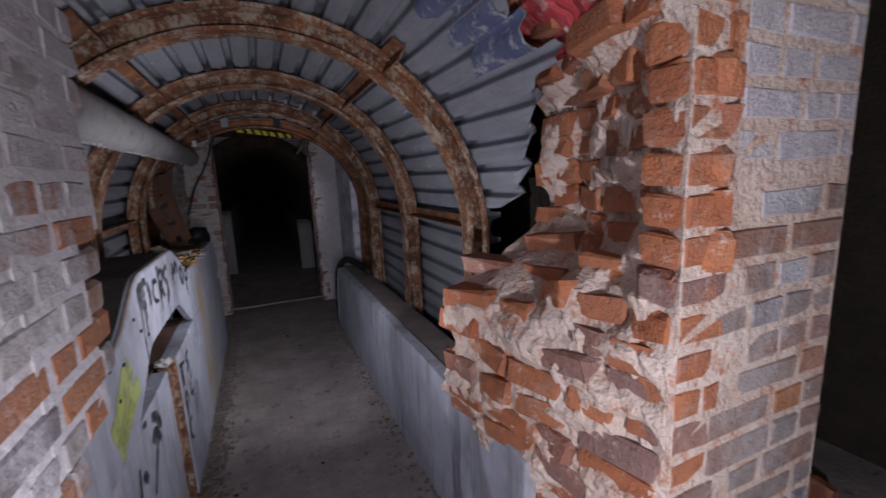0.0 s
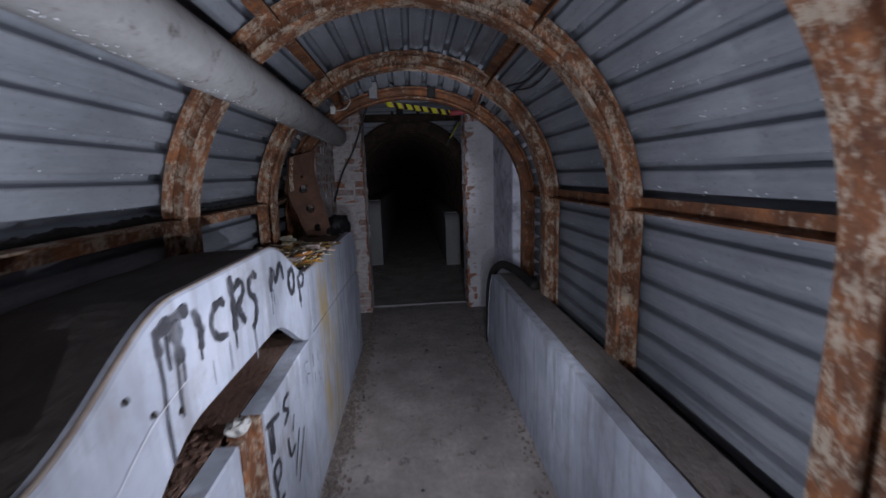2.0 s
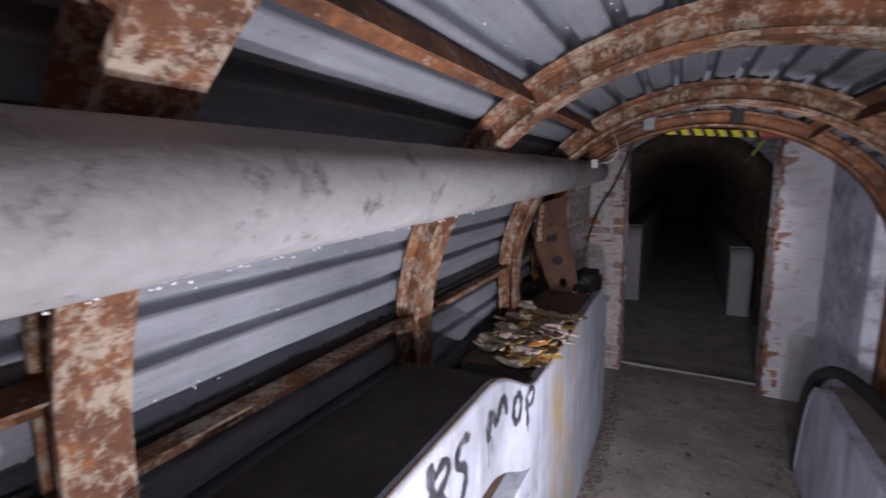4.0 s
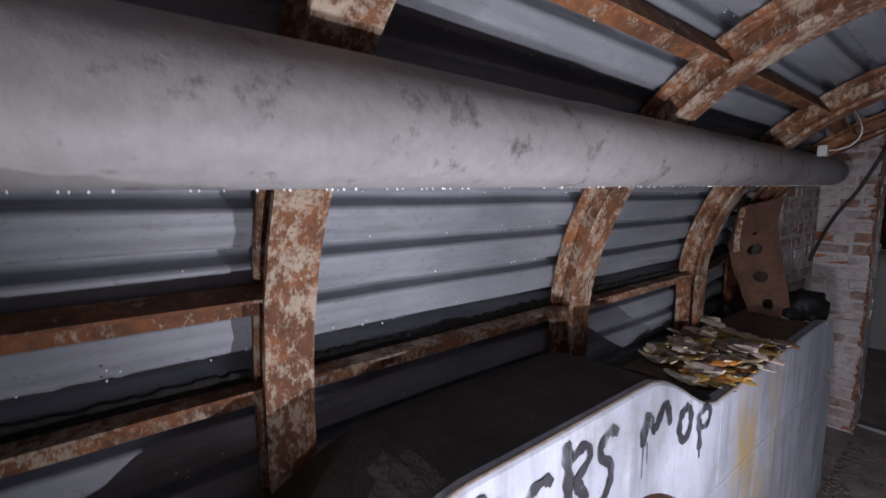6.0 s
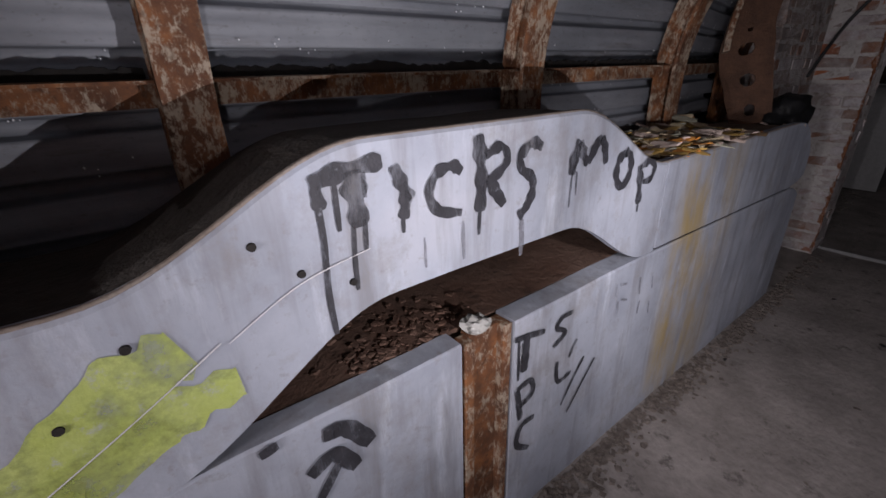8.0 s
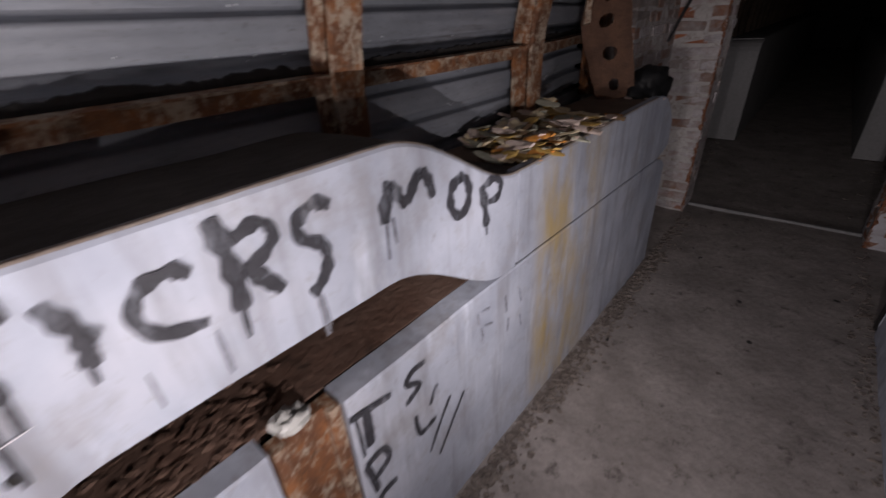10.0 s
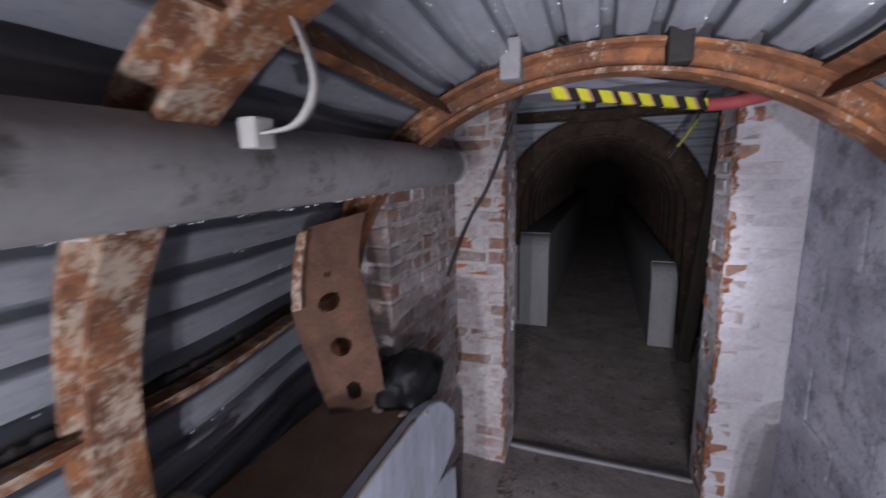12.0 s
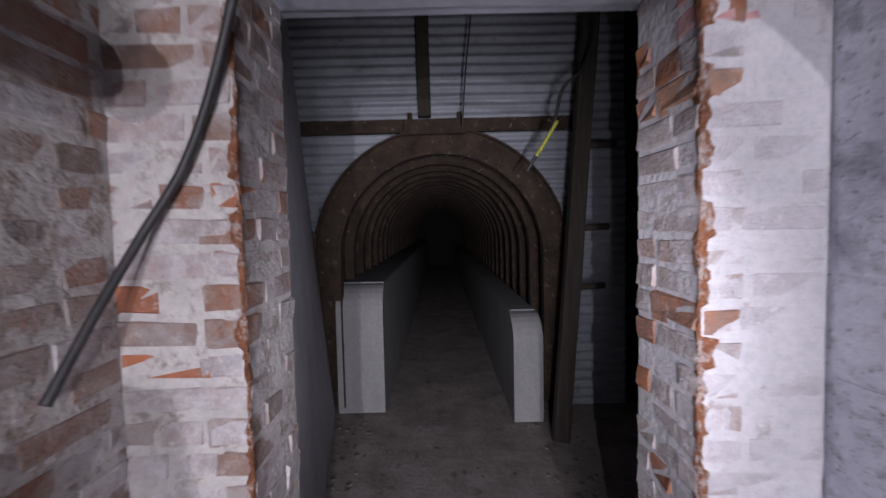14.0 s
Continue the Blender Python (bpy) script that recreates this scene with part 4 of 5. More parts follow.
verts, faces = [], []
NV, NZ = 46, 120
for i in range(NV + 1):
    for j in range(NZ + 1):
        v, z = i / NV, 2.3 * j / NZ
        p = Vector((pier_x(v, z), 1.06 + 0.72 * v, z))
        amp = sstep(0.0, 0.12, v)
        lump = 0.055 * noise.noise(p * 6) + 0.03 * abs(noise.noise(p * 15)) + 0.012 * noise.noise(p * 40)
        cell = 0.02 * math.floor(3 * noise.noise(Vector((p.y * 5, p.z * 14, 1)))) / 2
        p.x += amp * (lump + cell)
        p.y += amp * 0.02 * noise.noise(p * 11 + Vector((3, 3, 3)))
        verts.append(p)
far = len(verts)
for i in range(NV + 1):
    for j in range(NZ + 1):
        verts.append((1.19, 1.06 + 0.72 * i / NV, 2.3 * j / NZ))
g = grid_faces(NV + 1, NZ + 1)
faces = [tuple(f) for f in g] + [tuple(far + q for q in f[::-1]) for f in g]
for i in (0, NV):
    for j in range(NZ):
        a, b = i * (NZ + 1) + j, i * (NZ + 1) + j + 1
        faces.append((a, b, far + b, far + a) if i else (b, a, far + a, far + b))
me = mesh_of("wall_south_right", verts, faces, MORTAR_PINK, False, (RED_PAINT,))
for poly in me.polygons:
    c = poly.center
    if c.z > 1.80 + 0.03 * noise.noise(c * 9) and c.x < 0.95:
        poly.material_index = 1
pier = tagged(put("wall_south_right", me), "broken brick pier, red bricks torn open with pale mortar", "wall", kind="structure")
lay(pier, (0.655, 1.057), (1, 0), 0.53, 0.0, 1.48, MIXED + ENTRY[:4], 21, keep=lambda x, y, z: x > 0.83 + 0.05 * noise.noise(Vector((0, 0, z * 9))) or z < 0.15, jut=0.0015)
lay(pier, (0.80, 1.0575), (1, 0), 0.385, 1.4822, 2.25, PALE, 23, jut=0.0015)
lay(pier, (0.668, 1.0572), (1, 0), 0.16, 0.0, 1.98, RED, 27, jut=0.003, limit=lambda z: 0.13 + 0.025 * noise.noise(Vector((0, 3, z * 9))))
rnd = random.Random(5)
for r in range(29):
    z = 0.038 + 0.076 * r
    v = 0.02
    while v < 0.95:
        w = rnd.uniform(0.09, 0.22)
        vm = v + w / 1.44
        v += w / 0.72 + 0.02
        if vm > 0.98 or rnd.random() < 0.04:
            continue
        slope = (pier_x(min(1, vm + 0.05), z) - pier_x(max(0, vm - 0.05), z)) / 0.072
        lump = 0.055 * noise.noise(Vector((pier_x(vm, z), 1.06 + 0.72 * vm, z)) * 6)
        depth = lump + rnd.uniform(-0.012, 0.012)
        put("brick", (RED_ROUGH if z < 1.78 else RED_ROUGH)[rnd.randrange(6)], pier,
            m=pose(pier_x(vm, z) + depth - 0.004, 1.06 + 0.72 * vm, z + rnd.uniform(-0.006, 0.006)) @ Matrix.Rotation(-math.atan(slope) * 0.8 + rnd.uniform(-0.16, 0.16), 4, "Z")
            @ Matrix.Rotation(rnd.uniform(-0.08, 0.08), 4, "X") @ Matrix.Rotation(radians(-90), 4, "Z") @ Matrix.Rotation(rnd.uniform(-0.10, 0.10), 4, "Y") @ Matrix.Diagonal((w / 0.215, 1, rnd.uniform(0.85, 1.1), 1)))
plinth = part("plinth", box_bm(0.555, 0.60, 1.40, 1.825, -0.01, 0.72, 0.01, 3, 0.012), BENCH)
tagged(plinth, "pale painted plinth slab below the broken brick", "plinth", kind="structure")
roof = core("wall_south_lintel", "rough brick over the broken opening", [(-0.9, 1.19, 1.06, 1.48, 2.05, 2.6)], MORTAR_PINK, 0.02)
# chamber where the walk begins; back wall and ceiling are unseen, added to close it
core("wall_chamber_back", "dark brick wall closing the entrance chamber", [(-0.9, 3.0, -2.2, -2.0, 0, 2.6)], MORTAR)
# made-up wall: the opening's darkness is put into its near-black colour
core("wall_chamber_east", "near-black wall added where the entrance chamber falls dark", [(2.6, 2.8, -2.0, 2.4, 0, 2.6), (1.2, 2.8, 2.2, 2.4, 0, 2.6)], EARTH_DARK)
part_ceiling = part("ceiling", box_bm(-0.9, 3.0, -2.2, 2.4, 2.6, 2.7, 0.0, 3, 0.01), CONCRETE)
tagged(part_ceiling, "dark concrete ceiling of the entrance chamber", "ceiling", kind="structure")

# blue and white paint on the cut-back sheet
for y, s, l, mat, lab in ((1.62, 2.02, 0.34, BLUE_PAINT, "blue"), (1.60, 2.34, 0.16, WHITE_PAINT, "white")):
    v, f = [], []
    nu = 36
    for i in range(nu + 1):
        ss = s - l / 2 + l * i / nu
        groove = fold(ss)
        for j in range(5):
            yy = y - 0.10 + 0.34 * j / 4 * (0.8 + 0.3 * noise.noise(Vector((ss * 9, 0, 0))))
            x, z, nx, nz = arch(ss, 0.882 - 0.0015 + groove + 0.010 * noise.noise(Vector((ss * 2.2, yy * 2.0, 0))) + 0.004 * noise.noise(Vector((ss * 9, yy * 5, 0))) - 0.004)
            v.append((x, yy, z))
    put("paint_patch", mesh_of("paint_patch", v, grid_faces(nu + 1, 5), mat, True), lining, lab + " paint on the sheet")

# ---------------------------------------------------------------- lobby past the doorway
bm = box_bm(-1.10, -0.885, 6.10, 8.16, 0, 2.9, 0.006, 5, 0.01)
for vtx in bm.verts:
    far_ = (vtx.co.y - 6.10) / 2.06
    vtx.co.x += 0.40 * (1 - far_) - 0.085 * vtx.co.z * far_
tagged(part("wall_lobby_west", bm, plain("pale_lobby_plaster", (0.40, 0.40, 0.44), (0.54, 0.54, 0.58), 3, 0.85, 0.5, 0.010, (0.20, 0.16, 0.14), 0.60), smooth=True), "grey plastered lobby wall leaning outwards", "wall", kind="structure")
# open side of the lobby, closed by an added wall coloured as darkness
core("wall_lobby_east", "near-black wall added across the dark side of the lobby", [(1.75, 1.9, 6.10, 8.3, 0, 3.2)], EARTH_DARK)
tagged(part("ceiling", box_bm(-1.4, 1.9, 6.10, 8.3, 3.2, 3.3, 0.0, 2, 0.01), WOOD), "dark timber lobby ceiling", "ceiling", kind="structure")
core("wall_lobby_south", "concrete back of the brick wall above the doorway", [(-1.4, -1.02, 6.0, 6.1, 0, 3.2), (-1.4, 1.9, 6.098, 6.15, 2.11, 3.2), (1.28, 1.9, 6.0, 6.1, 0, 3.2)], PLASTER_GREY)
lobby = empty("lobby_cladding", "horizontal corrugated sheets closing the wall round the second arch", "cladding", "structure")


def flat_sheet(x0, x1, z0, z1, y, hole=None):
    nz_, nx2 = int((z1 - z0) / 0.076 * 8), 16
    verts, faces, ids = [], [], {}
    for i in range(nz_ + 1):
        z = z0 + (z1 - z0) * i / nz_
        for j in range(nx2 + 1):
            x = x0 + (x1 - x0) * j / nx2
            verts.append((x, y - 0.010 * math.cos(math.tau * z / 0.076) + 0.012 * noise.noise(Vector((x * 2, z * 2, y))), z))
    for i in range(nz_):
        for j in range(nx2):
            a = i * (nx2 + 1) + j
            c = Vector(verts[a]) + Vector(((x1 - x0) / nx2 / 2, 0, 0))
            if hole and hole(c.x, c.z):
                continue
            faces.append((a, a + 1, a + nx2 + 2, a + nx2 + 1))
    ob = put("corrugated_sheet", mesh_of("corrugated_sheet", verts, faces, SHEET, True), lobby)
    return ob


A2 = 0.0


def inside(x, z):
    return (z < 1.25 and abs(x - A2) < 0.93) or (x - A2) ** 2 + (z - 1.25) ** 2 < 0.93 ** 2


flat_sheet(-1.35, -0.05, 2.32, 3.2, 8.24)
flat_sheet(-0.05, 1.48, 2.32, 3.2, 8.25)
flat_sheet(-1.35, -0.42, 0.0, 2.32, 8.235, inside)
flat_sheet(-0.42, 0.42, 0.0, 2.32, 8.235, inside)
flat_sheet(0.42, 1.48, 0.0, 2.32, 8.235, inside)
# second tunnel
lining2 = empty("tunnel_lining", "dark corrugated lining of the second tunnel", "lining", "structure")
for i in range(8):
    sheet("corrugated_sheet", lining2, 8.22 + 1.6 * i, 9.86 + 1.6 * i, 0, LENGTH, 0.03, 40 + i, COARSE, 4, SHEET, -0.02)
rib2 = rib_mesh("steel_rib", 0.0, LENGTH, RUST_FLECKED, -0.02, 0.79, 0.90, 0.045, 48)
front2 = rib_mesh("steel_rib", 0.0, LENGTH, RUST_FLECKED, -0.02, 0.80, 1.01, 0.04, 64)
for i in range(24):
    tagged(put("steel_rib", rib2 if i else front2, m=pose(0, 8.20 + 0.46 * i, 0.05)), "rusted steel arch rib in the dark second tunnel", "rib", "ribs of the second tunnel", "structure")
# made-up wall; the tunnel's darkness is put into its black colour
core("wall_far_end", "black wall added to close the second tunnel, standing for its darkness", [(-1.3, 1.3, 20.9, 21.1, 0, 2.6)], BLACK)


def end_bench(x0, x1, z, y0, y1, name_label):
    """A bench cast with a rounded front edge."""
    prof = [(0.0, 0.0), (0.0, z - 0.2)] + [(0.2 - 0.2 * math.cos(a), z - 0.2 + 0.2 * math.sin(a)) for a in [math.radians(d) for d in range(15, 91, 15)]] + [(y1 - y0, z - 0.02), (y1 - y0, 0.0)]
    n = len(prof)
    verts = []
    nx3 = 4
    for k in range(nx3 + 1):
        x = x0 + (x1 - x0) * k / nx3
        for a, b in prof:
            verts.append((x + 0.006 * noise.noise(Vector((a, b * 4, x))), y0 + a, b))
    faces = grid_faces(nx3 + 1, n, True) + [tuple(range(n)), tuple(nx3 * n + q for q in range(n))[::-1]]
    ob = empty("bench", name_label, "bench")
    put("cast_body", mesh_of("cast_body", verts, faces, BENCH_GREY), ob)
    part("top_slab", box_bm(x0 + 0.01, x1 - 0.01, y0 + 0.22, y1, z - 0.012, z + 0.012, 0.004, 2, 0.003), BENCH_GREY, ob, "dusty top of the bench")
    return ob


end_bench(-0.86, -0.485, 1.02, 8.17, 20.8, "grey cast concrete bench with a rounded end")
end_bench(0.515, 0.735, 0.80, 7.94, 20.8, "low grey cast concrete bench with a rounded end")
# steel angle, timbers and cables of the lobby
v = []
prof = [(0, 0), (-0.06, 0), (-0.06, 0.01), (-0.01, 0.01), (-0.01, 0.11), (0, 0.11)]
for i in range(13):
    x = -1.08 + 2.12 * i / 12
    for a, b in prof:
        v.append((x, 8.20 + a, 2.215 + b + 0.004 * noise.noise(Vector((x * 4, 0, 0)))))
tagged(put("steel_angle", mesh_of("steel_angle", v, grid_faces(13, 6, True) + [(5, 4, 3, 2, 1, 0), tuple(72 + k for k in range(6))], RUST_FLECKED)), "rusted steel angle across the head of the arch", "steel angle")
bracket = tagged(part("crown_bracket", box_bm(-0.27, 0.21, 8.10, 8.155, 2.19, 2.30, 0.008, 3, 0.008), RUST_FLECKED), "rusted steel bracket bolted over the crown of the arch", "bracket")
for x in (-0.22, 0.16):
    bm = bmesh.new()
    bmesh.ops.create_cone(bm, cap_ends=True, segments=6, radius1=0.022, radius2=0.02, depth=0.06, matrix=Matrix.Translation((x, 8.127, 2.325)))
    part("bolt", bm, RUST_FLECKED, bracket)
tagged(part("timber_post", box_bm(-0.16, -0.06, 8.12, 8.20, 2.33, 3.19, 0.008, 3, 0.006), WOOD), "dark timber post above the arch", "post")
bm = box_bm(-0.055, 0.055, -0.04, 0.04, 0, 2.95, 0.01, 4, 0.008)
bmesh.ops.rotate(bm, cent=(0, 0, 0), matrix=Matrix.Rotation(radians(4.5), 3, "Y"), verts=bm.verts)
bmesh.ops.translate(bm, vec=(0.78, 7.66, 0), verts=bm.verts)
lean = tagged(part("timber_post", bm, WOOD), "dark leaning timber prop beside the arch", "post")
for z in (1.05, 1.45, 2.0):
    v, f = tube([(0.80 + z * 0.078, 7.68, z), (1.02 + z * 0.078, 7.70, z + 0.005)], 0.022, 8)
    put("peg", mesh_of("peg", v, f, WOOD, True), lean)
for pts, r, mat, lab in (([(0.99, 7.64, 2.8), (0.95, 7.5, 2.62), (0.86, 7.4, 2.40), (0.74, 7.4, 2.28), (0.68, 7.4, 2.06), (0.58, 7.38, 1.90), (0.52, 7.4, 1.80)], 0.010, RUBBER, "black cable hanging down beside the arch"),
                         ([(0.25, 7.9, 3.21), (0.24, 7.9, 2.95), (0.20, 7.9, 2.6), (0.17, 7.95, 2.22)], 0.006, RUBBER, "thin black wire hanging above the arch"),
                         ([(-0.50, 5.76, 2.35), (-0.49, 5.745, 2.1), (-0.50, 5.74, 1.68), (-0.60, 5.72, 1.50), (-0.70, 5.70, 1.34), (-0.80, 5.66, 1.17), (-0.835, 5.64, 1.08)], 0.010, RUBBER, "stiff black cable hanging down the brick wall")):
    if mat is RUBBER and "brick" in lab:
        pts = [(-0.27, 5.55, 2.2), (-0.36, 5.70, 2.07), (-0.47, 5.76, 1.8), (-0.55, 5.77, 1.62), (-0.63, 5.75, 1.48), (-0.68, 5.68, 1.33), (-0.715, 5.60, 1.18)]
    v, f = tube(smooth_line(pts), r, 8)
    tagged(put("cable", mesh_of("cable", v, f, mat, True)), lab, "cable")
v, f = tube(smooth_line([(0.70, 7.385, 2.09), (0.62, 7.375, 1.96), (0.57, 7.37, 1.885)], 6), 0.0125, 8)
tagged(put("cable_sleeve", mesh_of("cable_sleeve", v, f, SLEEVE, True)), "yellow sleeve on the hanging cable", "sleeve")

# ---------------------------------------------------------------- hazard batten over the doorway
haz = empty("hazard_batten", "yellow and black striped batten with a red end over the doorway", "batten")
pa, pb = Vector((-0.158, 5.275, 2.006)), Vector((0.411, 5.58, 1.963))
way = (pb - pa).normalized()
side = Vector((way.y, -way.x, 0)).normalized() * 0.014
rnd = random.Random(17)
cuts, u = [], 0.0
while u < 1:
    for w, mat in ((rnd.uniform(0.055, 0.085), YELLOW), (rnd.uniform(0.012, 0.022), ORANGE), (rnd.uniform(0.035, 0.06), BLACK)):
        if u < 1:
            cuts.append((u, min(1, u + w), mat))
        u += w
for k, (u0, u1, mat) in enumerate(cuts):
    a, b = pa.lerp(pb, u0), pa.lerp(pb, u1)
    tilt = 0.012
    vs = []
    for q in (side, -side):
        for p, dz in ((a, -0.021), (b, -0.021), (b, 0.021), (a, 0.021)):
            vs.append(p + q + way * (-tilt if dz > 0 else tilt) + Vector((0, 0, dz)))
    put("stripe", mesh_of("stripe", vs, [(0, 1, 2, 3), (7, 6, 5, 4), (0, 4, 5, 1), (1, 5, 6, 2), (2, 6, 7, 3), (3, 7, 4, 0)], mat), haz)
v, f = tube(smooth_line([(0.405, 5.577, 1.963), (0.50, 5.585, 1.968), (0.60, 5.58, 1.985), (0.70, 5.57, 2.01), (0.86, 5.56, 2.05)]), 0.026, 12)
put("red_tube", mesh_of("red_tube", v, f, RED_PIPE, True), haz, "faded red tube")
for pts, r, mat, lab in (([(-0.20, 5.44, 2.285), (-0.06, 5.48, 2.19), (0.10, 5.5, 2.115), (0.30, 5.5, 2.065), (0.50, 5.5, 2.04), (0.66, 5.51, 2.035), (0.86, 5.56, 2.06)], 0.02, RUBBER, "thick black cable over the doorway"),
                         ([(0.62, 5.50, 2.055), (0.72, 5.53, 2.10), (0.86, 5.60, 2.16)], 0.010, RUBBER, "short black cable end beside the block wall")):
    v, f = tube(smooth_line(pts), r, 10)
    tagged(put("cable", mesh_of("cable", v, f, mat, True)), lab, "cable")

for dx in (0.0, 0.03):
    v, f = tube(smooth_line([(0.575 + dx, 3.12, 1.865 - dx * 0.8), (0.60 + dx, 3.6, 1.835 - dx), (0.57 + dx, 4.0, 1.87 - dx * 0.8), (0.62 + dx, 4.5, 1.86 - dx), (0.655 + dx, 4.93, 1.86 - dx * 0.8)]), 0.004, 6)
    tagged(put("cable", mesh_of("cable", v, f, RUBBER, True)), "thin black wire slung along the ribs", "cable", "wires along the ribs")
# wedge blocks on the last rib
for x, mat in ((-0.235, BENCH_GREY), (0.205, BLACK)):
    b = tagged(part("wedge_block", box_bm(x - 0.03, x + 0.03, 4.86, 4.93, 1.985, 2.10, 0.006, 2, 0.004), mat), "short grey block wedged over the arch rib", "block", "wedge blocks")
# rusted plate with three holes, leaning on the bench
bm = bmesh.new()
ring = []
W, Hh = 0.20, 0.60
holes = [(0.070, 0.027), (0.215, 0.030), (0.360, 0.030), (0.445, 0.010)]
bmesh.ops.create_grid(bm, x_segments=40, y_segments=110, size=0.5)
for vtx in bm.verts:
    vtx.co = Vector((vtx.co.x * W, 0, (vtx.co.y + 0.5) * Hh))
kill = [fc for fc in bm.faces if any((fc.calc_center_median().x) ** 2 + (fc.calc_center_median().z - h) ** 2 < r * r for h, r in holes)]
bmesh.ops.delete(bm, geom=kill, context="FACES")
for vtx in bm.verts:
    u = vtx.co.z / Hh
    vtx.co.x *= 0.92 + 0.2 * sstep(0.0, 0.55, u) - 0.12 * sstep(0.6, 0.8, u)
    vtx.co.x += 0.30 * max(0, u - 0.5) ** 1.7 + 0.005 * noise.noise(vtx.co * 12)
    vtx.co.y += 0.004 * noise.noise(vtx.co * 9)
res = bmesh.ops.extrude_face_region(bm, geom=bm.faces[:])
bmesh.ops.translate(bm, vec=(0, 0.012, 0), verts=[e for e in res["geom"] if isinstance(e, bmesh.types.BMVert)])
plate = part("fish_plate", bm, RUST_PLATE)
up = Vector((-0.285, 0.02, 0.96)).normalized()
wide = Vector((0.86, 0.50, 0.0))
wide = (wide - up * wide.dot(up)).normalized()
back = up.cross(wide)
foot = Vector((-0.673, 4.62, 1.051)) - up * 0.069
plate.matrix_basis = Matrix(((wide.x, back.x, up.x, foot.x), (wide.y, back.y, up.y, foot.y), (wide.z, back.z, up.z, foot.z), (0, 0, 0, 1)))
bm = box_bm(-0.125, -0.095, -0.04, 0.02, 0.365, 0.59, 0.004, 3, 0.003)
for vtx in bm.verts:
    vtx.co.x += 0.30 * max(0, vtx.co.z / Hh - 0.5) ** 1.7 + 0.02
part("flange", bm, RUST, plate, "rusted flange with flaking cream paint")
tagged(plate, "bent rusted steel plate with three holes on the bench", "steel plate")

# white plastic strap curling under the roof
v, f = [], []
line = smooth_line([(-0.35, 4.05, 1.95), (-0.30, 4.03, 1.87), (-0.28, 4.03, 1.80), (-0.31, 4.03, 1.755), (-0.37, 4.03, 1.745)], 6)
for p in line:
    v += [(p.x, p.y - 0.008, p.z), (p.x, p.y + 0.008, p.z), (p.x + 0.003, p.y + 0.008, p.z - 0.003), (p.x + 0.003, p.y - 0.008, p.z - 0.003)]
v = [(a - 0.022, b, c + 0.03) for a, b, c in v]
strap = put("plastic_strap", mesh_of("plastic_strap", v, grid_faces(len(line), 4, True), PLASTIC, True))
tagged(strap, "white plastic strap curling down from the rib", "strap")
part("buckle", box_bm(-0.412, -0.384, 4.012, 4.048, 1.755, 1.795, 0.004), PLASTIC, strap)

# ---------------------------------------------------------------- loose things on the left bench
def chip(seed, size=1.0):
    rnd = random.Random(seed)
    k = 6
    ang = [math.tau * (i + rnd.uniform(-0.3, 0.3)) / k for i in range(k)]
    rad = [rnd.uniform(0.42, 1.2) for _ in range(k)]
    vs = []
    for z, sc in ((0, 1.0), (0.10, 0.94), (0.16, 0.75)):
        vs += [(sc * r * math.cos(a), sc * r * 0.8 * math.sin(a), z + rnd.uniform(-0.04, 0.04)) for a, r in zip(ang, rad)]
    fs = grid_faces(3, k, True) + [tuple(range(k))[::-1], tuple(2 * k + i for i in range(k))]
    return [tuple(c * size for c in p) for p in vs], fs


flakes = []
for mat in FLAKE:
    for k in range(4):
        v, f = chip(k * 7 + len(flakes))
        flakes.append(mesh_of("flake", v, f, mat))
def slab(seed):
    """A thick curled strip of flaked lagging."""
    rnd = random.Random(seed)
    n, k = 7, 6
    vs = []
    for i in range(n):
        t = i / (n - 1)
        w = (0.75 + 0.5 * math.sin(math.pi * t)) * rnd.uniform(0.75, 1.1)
        lift = 0.35 * (t - 0.4) ** 2 + rnd.uniform(-0.04, 0.04)
        for j in range(k):
            a = math.tau * j / k
            vs.append((2 * (t - 0.5) + rnd.uniform(-0.06, 0.06), 0.42 * w * math.cos(a), lift + 0.17 * math.sin(a) * rnd.uniform(0.7, 1.2)))
    return vs, grid_faces(n, k, True) + [tuple(range(k))[::-1], tuple((n - 1) * k + j for j in range(k))]


slabs = []
for mat in FLAKE:
    for k in range(4):
        v, f = slab(k * 5 + len(slabs) * 3)
        slabs.append(mesh_of("flake", v, f, mat))
heap = empty("flake_heap", "heap of damp cream and pink flaked lagging on the bench", "debris")
rnd = random.Random(9)
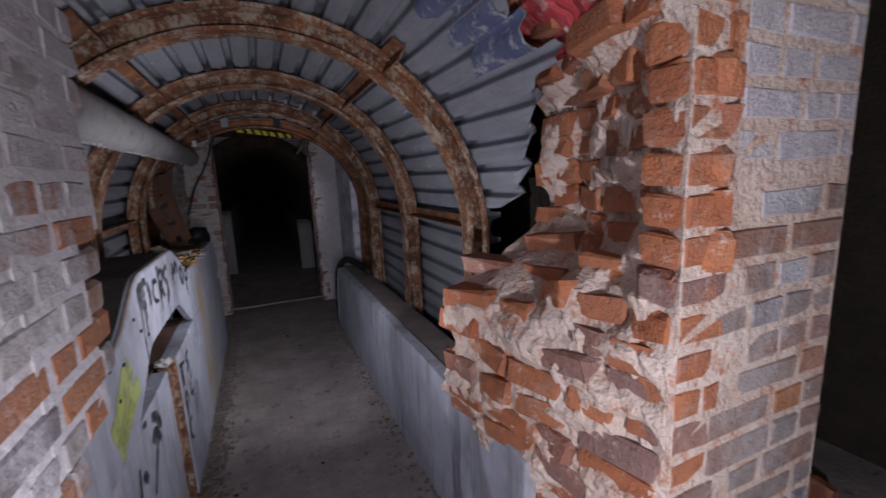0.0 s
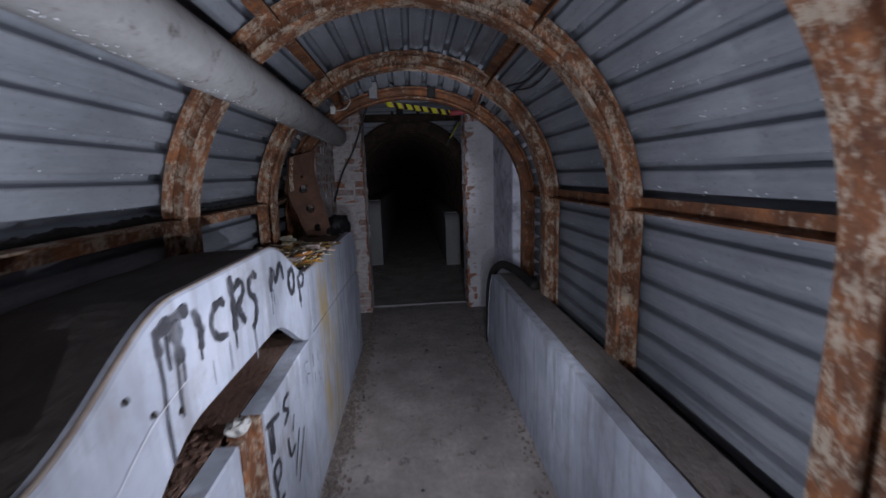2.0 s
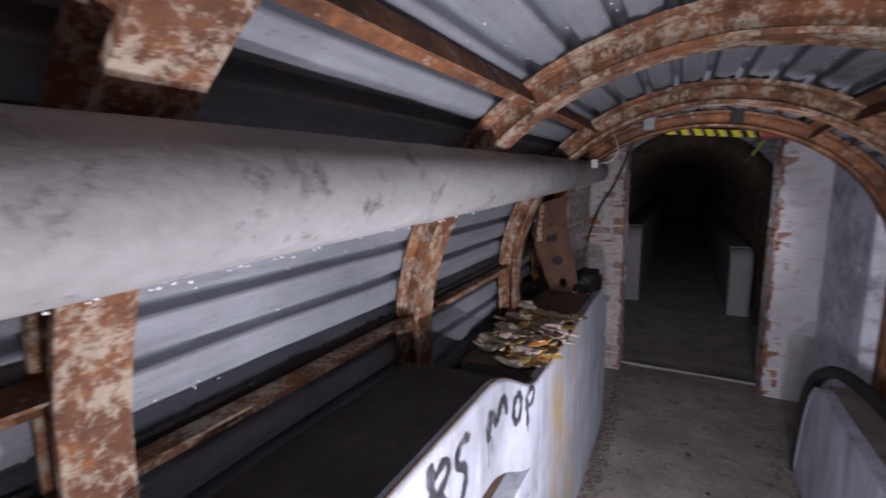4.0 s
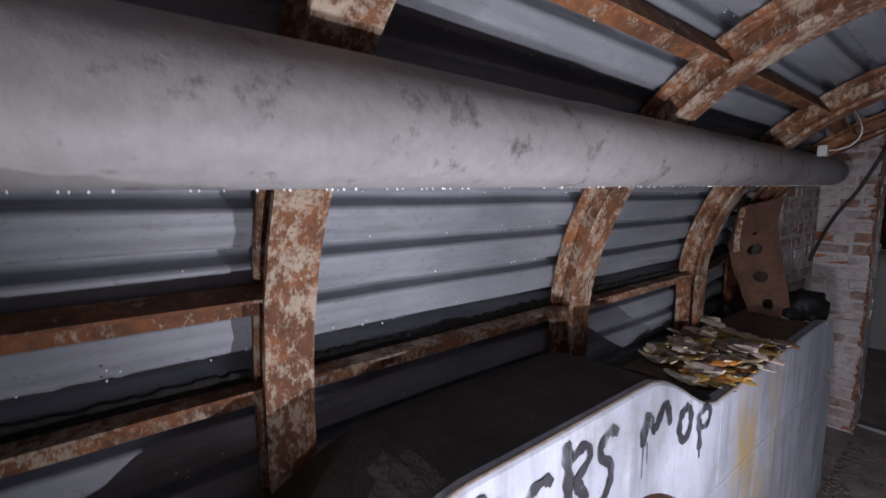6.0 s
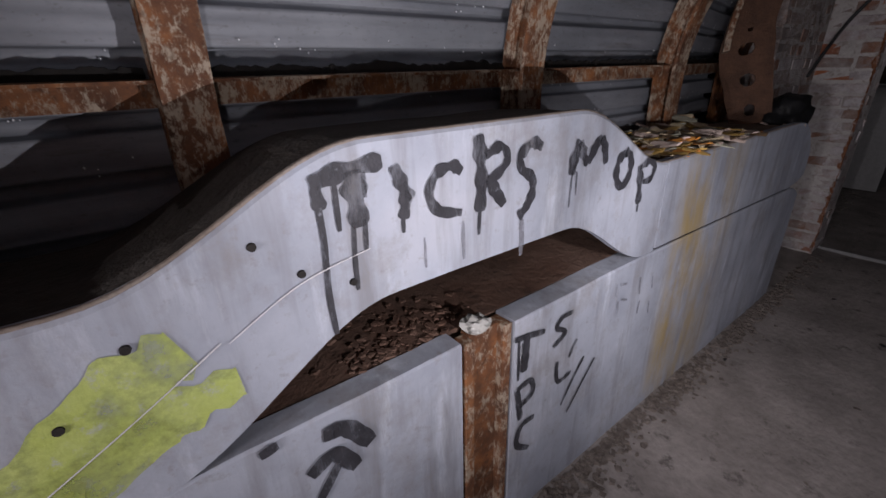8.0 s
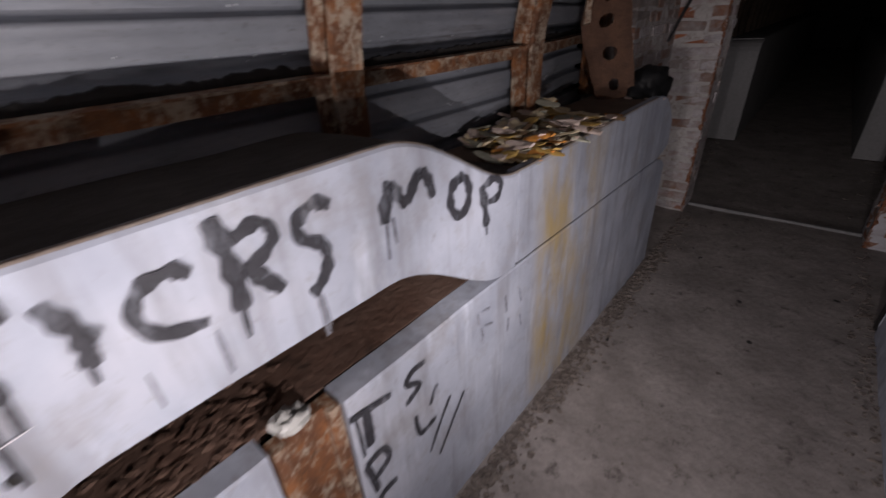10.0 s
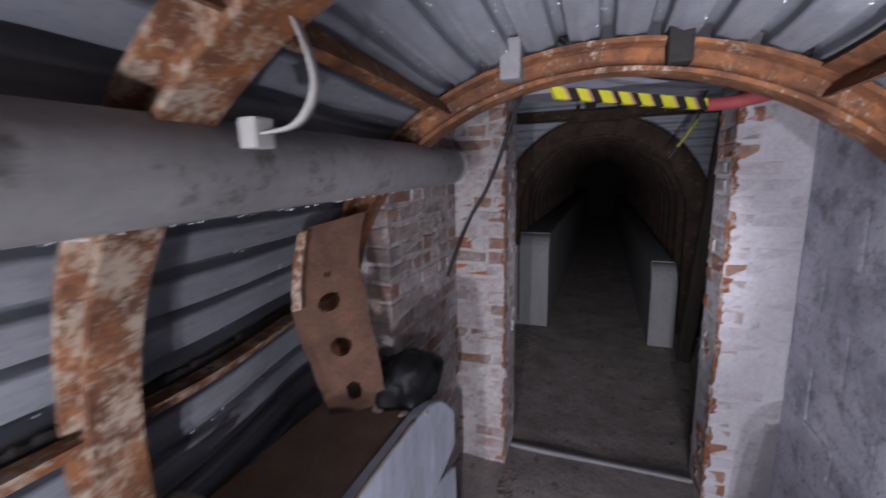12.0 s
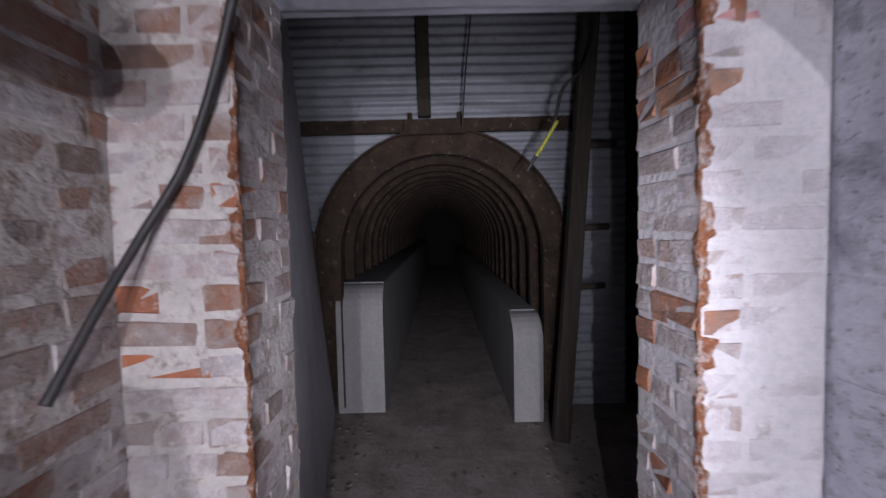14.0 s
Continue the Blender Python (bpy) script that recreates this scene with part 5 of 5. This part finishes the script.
for i in range(300):
    u, w = (i / 300 * 1.02) % 1.0, rnd.random()
    y = 3.47 + 0.66 * u + rnd.uniform(-0.03, 0.03)
    x = -0.775 + 0.315 * w
    if u < 0.14 and w < 0.5:
        y += 0.09
    if u > 0.75 and w > 0.35 and rnd.random() < 0.6:
        continue
    lift = 0.008 + 0.04 * sstep(0.0, 0.25, u) * (1 - 0.6 * sstep(0.75, 1.0, u)) * rnd.random() + (0.035 if u > 0.8 and w < 0.25 else 0)
    pick = rnd.choices(range(6), (0.34, 0.13, 0.14 + 0.2 * (w < 0.3), 0.22, 0.03, 0.10))[0]
    if x > -0.545 and 3.48 < y < 3.64 and rnd.random() < 0.75:
        pick = 4 if rnd.random() < 0.5 else 1
    big = rnd.uniform(0.022, 0.046)
    shape = slabs if rnd.random() < 0.85 else flakes
    put("flake", shape[pick * 4 + rnd.randrange(4)], heap,
        m=pose(x, y, 0.992 + lift, rnd.uniform(-14, 34), rnd.uniform(-14, 14), rnd.gauss(-12, 24)) @ Matrix.Diagonal((big * rnd.uniform(0.8, 1.4), big * 1.1, big * rnd.uniform(0.35, 0.65), 1)))
bm = bmesh.new()
bmesh.ops.create_icosphere(bm, subdivisions=4, radius=1)
for vtx in bm.verts:
    p = vtx.co.copy()
    vtx.co = Vector((p.x * 0.11, p.y * 0.15, max(-0.02, p.z * 0.12))) * (1 + 0.35 * noise.noise(p * 1.6) + 0.12 * noise.noise(p * 5))
    vtx.co += Vector((-0.56, 4.80, 1.0))
bag = tagged(part("black_bag", bm, BAG, smooth=True), "crumpled black plastic bag at the bench end", "bag")
for i in range(4):
    tagged(put("paper_scrap", flakes[12 + i % 4], m=pose(-0.60 + 0.045 * i, 4.64 + 0.04 * (i % 2), 0.99, 5 + 14 * (i % 2), 8, 40 * i) @ Matrix.Diagonal((0.026 + 0.022 * (i % 2), 0.03, 0.03, 1))), "small pale scrap on the bench board", "scrap", "scraps on the bench")
bm = bmesh.new()
bmesh.ops.create_icosphere(bm, subdivisions=3, radius=1)
for vtx in bm.verts:
    p = vtx.co.copy()
    vtx.co = Vector((p.x * 0.032, p.y * 0.034, 0.018 + p.z * 0.02)) * (1 + 0.4 * noise.noise(p * 1.9))
    vtx.co += Vector((-0.485, 2.63, 0.712))
tagged(part("stone", bm, PLASTIC, smooth=False), "pale lump of stone on the post top", "stone")
grit_v, grit_f = [], []
rnd = random.Random(12)


def scatter(count, area, size, z, flat=0.6):
    for _ in range(count):
        x, y = area(rnd)
        s = size * rnd.uniform(0.4, 1.6)
        v, f = chip(rnd.randrange(10 ** 6))
        a = rnd.uniform(0, math.tau)
        base = len(grit_v)
        for p in v:
            grit_v.append((x + s * (p[0] * math.cos(a) - p[1] * math.sin(a)), y + s * (p[0] * math.sin(a) + p[1] * math.cos(a)), z + s * p[2] * 3 * flat))
        grit_f.extend(tuple(q + base for q in ff) for ff in f)


scatter(900, lambda r: (-0.44 + abs(r.gauss(0, 0.05)) * (0.4 + abs(math.sin(r.random() * 9))), r.uniform(1.4, 5.75)), 0.013, 0.0)
for y0 in (2.3, 2.75, 3.2, 3.75, 4.3, 4.8):
    scatter(190, lambda r: (-0.435 + abs(r.gauss(0, 0.04)), r.gauss(y0, 0.16)), 0.011, 0.002, 1.1)
scatter(420, lambda r: (0.60 - abs(r.gauss(0, 0.05)), r.uniform(1.4, 5.75)), 0.010, 0.002, 0.9)
scatter(60, lambda r: (r.uniform(-0.4, 0.55), r.uniform(1.2, 8.0)), 0.010, -0.002, 0.3)
scatter(120, lambda r: (-0.85 + abs(r.gauss(0, 0.16)), r.uniform(6.3, 8.1)), 0.018, -0.012)
scatter(120, lambda r: (0.95 - abs(r.gauss(0, 0.2)), r.uniform(6.3, 8.0)), 0.018, -0.012)
tagged(put("grit", mesh_of("grit", grit_v, grit_f, GRIT)), "grit and crumbs of mortar along the floor edges", "grit", kind="stuff")
grit_v, grit_f = [], []
scatter(160, lambda r: (-0.52 - abs(r.gauss(0, 0.09)), r.gauss(2.50, 0.08)), 0.010, 0.715)
tagged(put("crumbs", mesh_of("crumbs", grit_v, grit_f, SHELF)), "rust crumbs on the shelf board", "crumbs", kind="stuff")
grit_v, grit_f = [], []
scatter(12, lambda r: (r.uniform(-0.35, 0.5), r.uniform(2.6, 5.6)), 0.016, 0.0, 0.25)
tagged(put("leaf_litter", mesh_of("leaf_litter", grit_v, grit_f, BLACK)), "dark dead leaves on the floor", "leaves", kind="stuff")
# rubble beside the pier
for i, (x, y) in enumerate(((1.45, 1.5), (1.62, 1.25), (1.75, 1.7), (1.38, 1.85), (2.0, 1.4))):
    tagged(put("fallen_brick", RED_ROUGH[i % 6], m=pose(x, y, 0.045, 8 * i, 20 * i, 50 * i)), "loose fallen brick on the dark floor", "brick", "fallen bricks")

# ---------------------------------------------------------------- drops of water under the roof and pipe
drop_v, drop_f = [], []
rnd = random.Random(3)
bm = bmesh.new()
bmesh.ops.create_icosphere(bm, subdivisions=1, radius=1)
dv = [tuple(v.co) for v in bm.verts]
df = [tuple(v.index for v in f.verts) for f in bm.faces]
bm.free()


def add_drop(x, y, z, r):
    base = len(drop_v)
    drop_v.extend((x + r * p[0], y + r * p[1], z + 1.2 * r * p[2]) for p in dv)
    drop_f.extend(tuple(q + base for q in f) for f in df)


for _ in range(1100):
    k = rnd.choice(range(-14, 15))
    s = 1.2 + 0.89 * math.pi / 2 + k * PITCH * 0.98 + rnd.gauss(0, 0.012)
    y = rnd.uniform(1.7, 4.95)
    if y < 2.25 and s < 2.3:
        continue
    groove = fold(s)
    x, z, nx, nz = arch(s, 0.882 + groove - 0.003)
    add_drop(AXIS + (x - AXIS) * widen(y), y, z, rnd.uniform(0.0011, 0.0024))
for _ in range(150):
    y = rnd.uniform(1.6, 5.0)
    add_drop(pipe_axis(y)[0] + rnd.gauss(0.010, 0.008), y, pipe_axis(y)[1] - 0.078, rnd.uniform(0.0009, 0.0018))
tagged(put("water_drops", mesh_of("water_drops", drop_v, drop_f, WATER, True)), "beads of condensation under the roof and pipe", "water", kind="stuff")
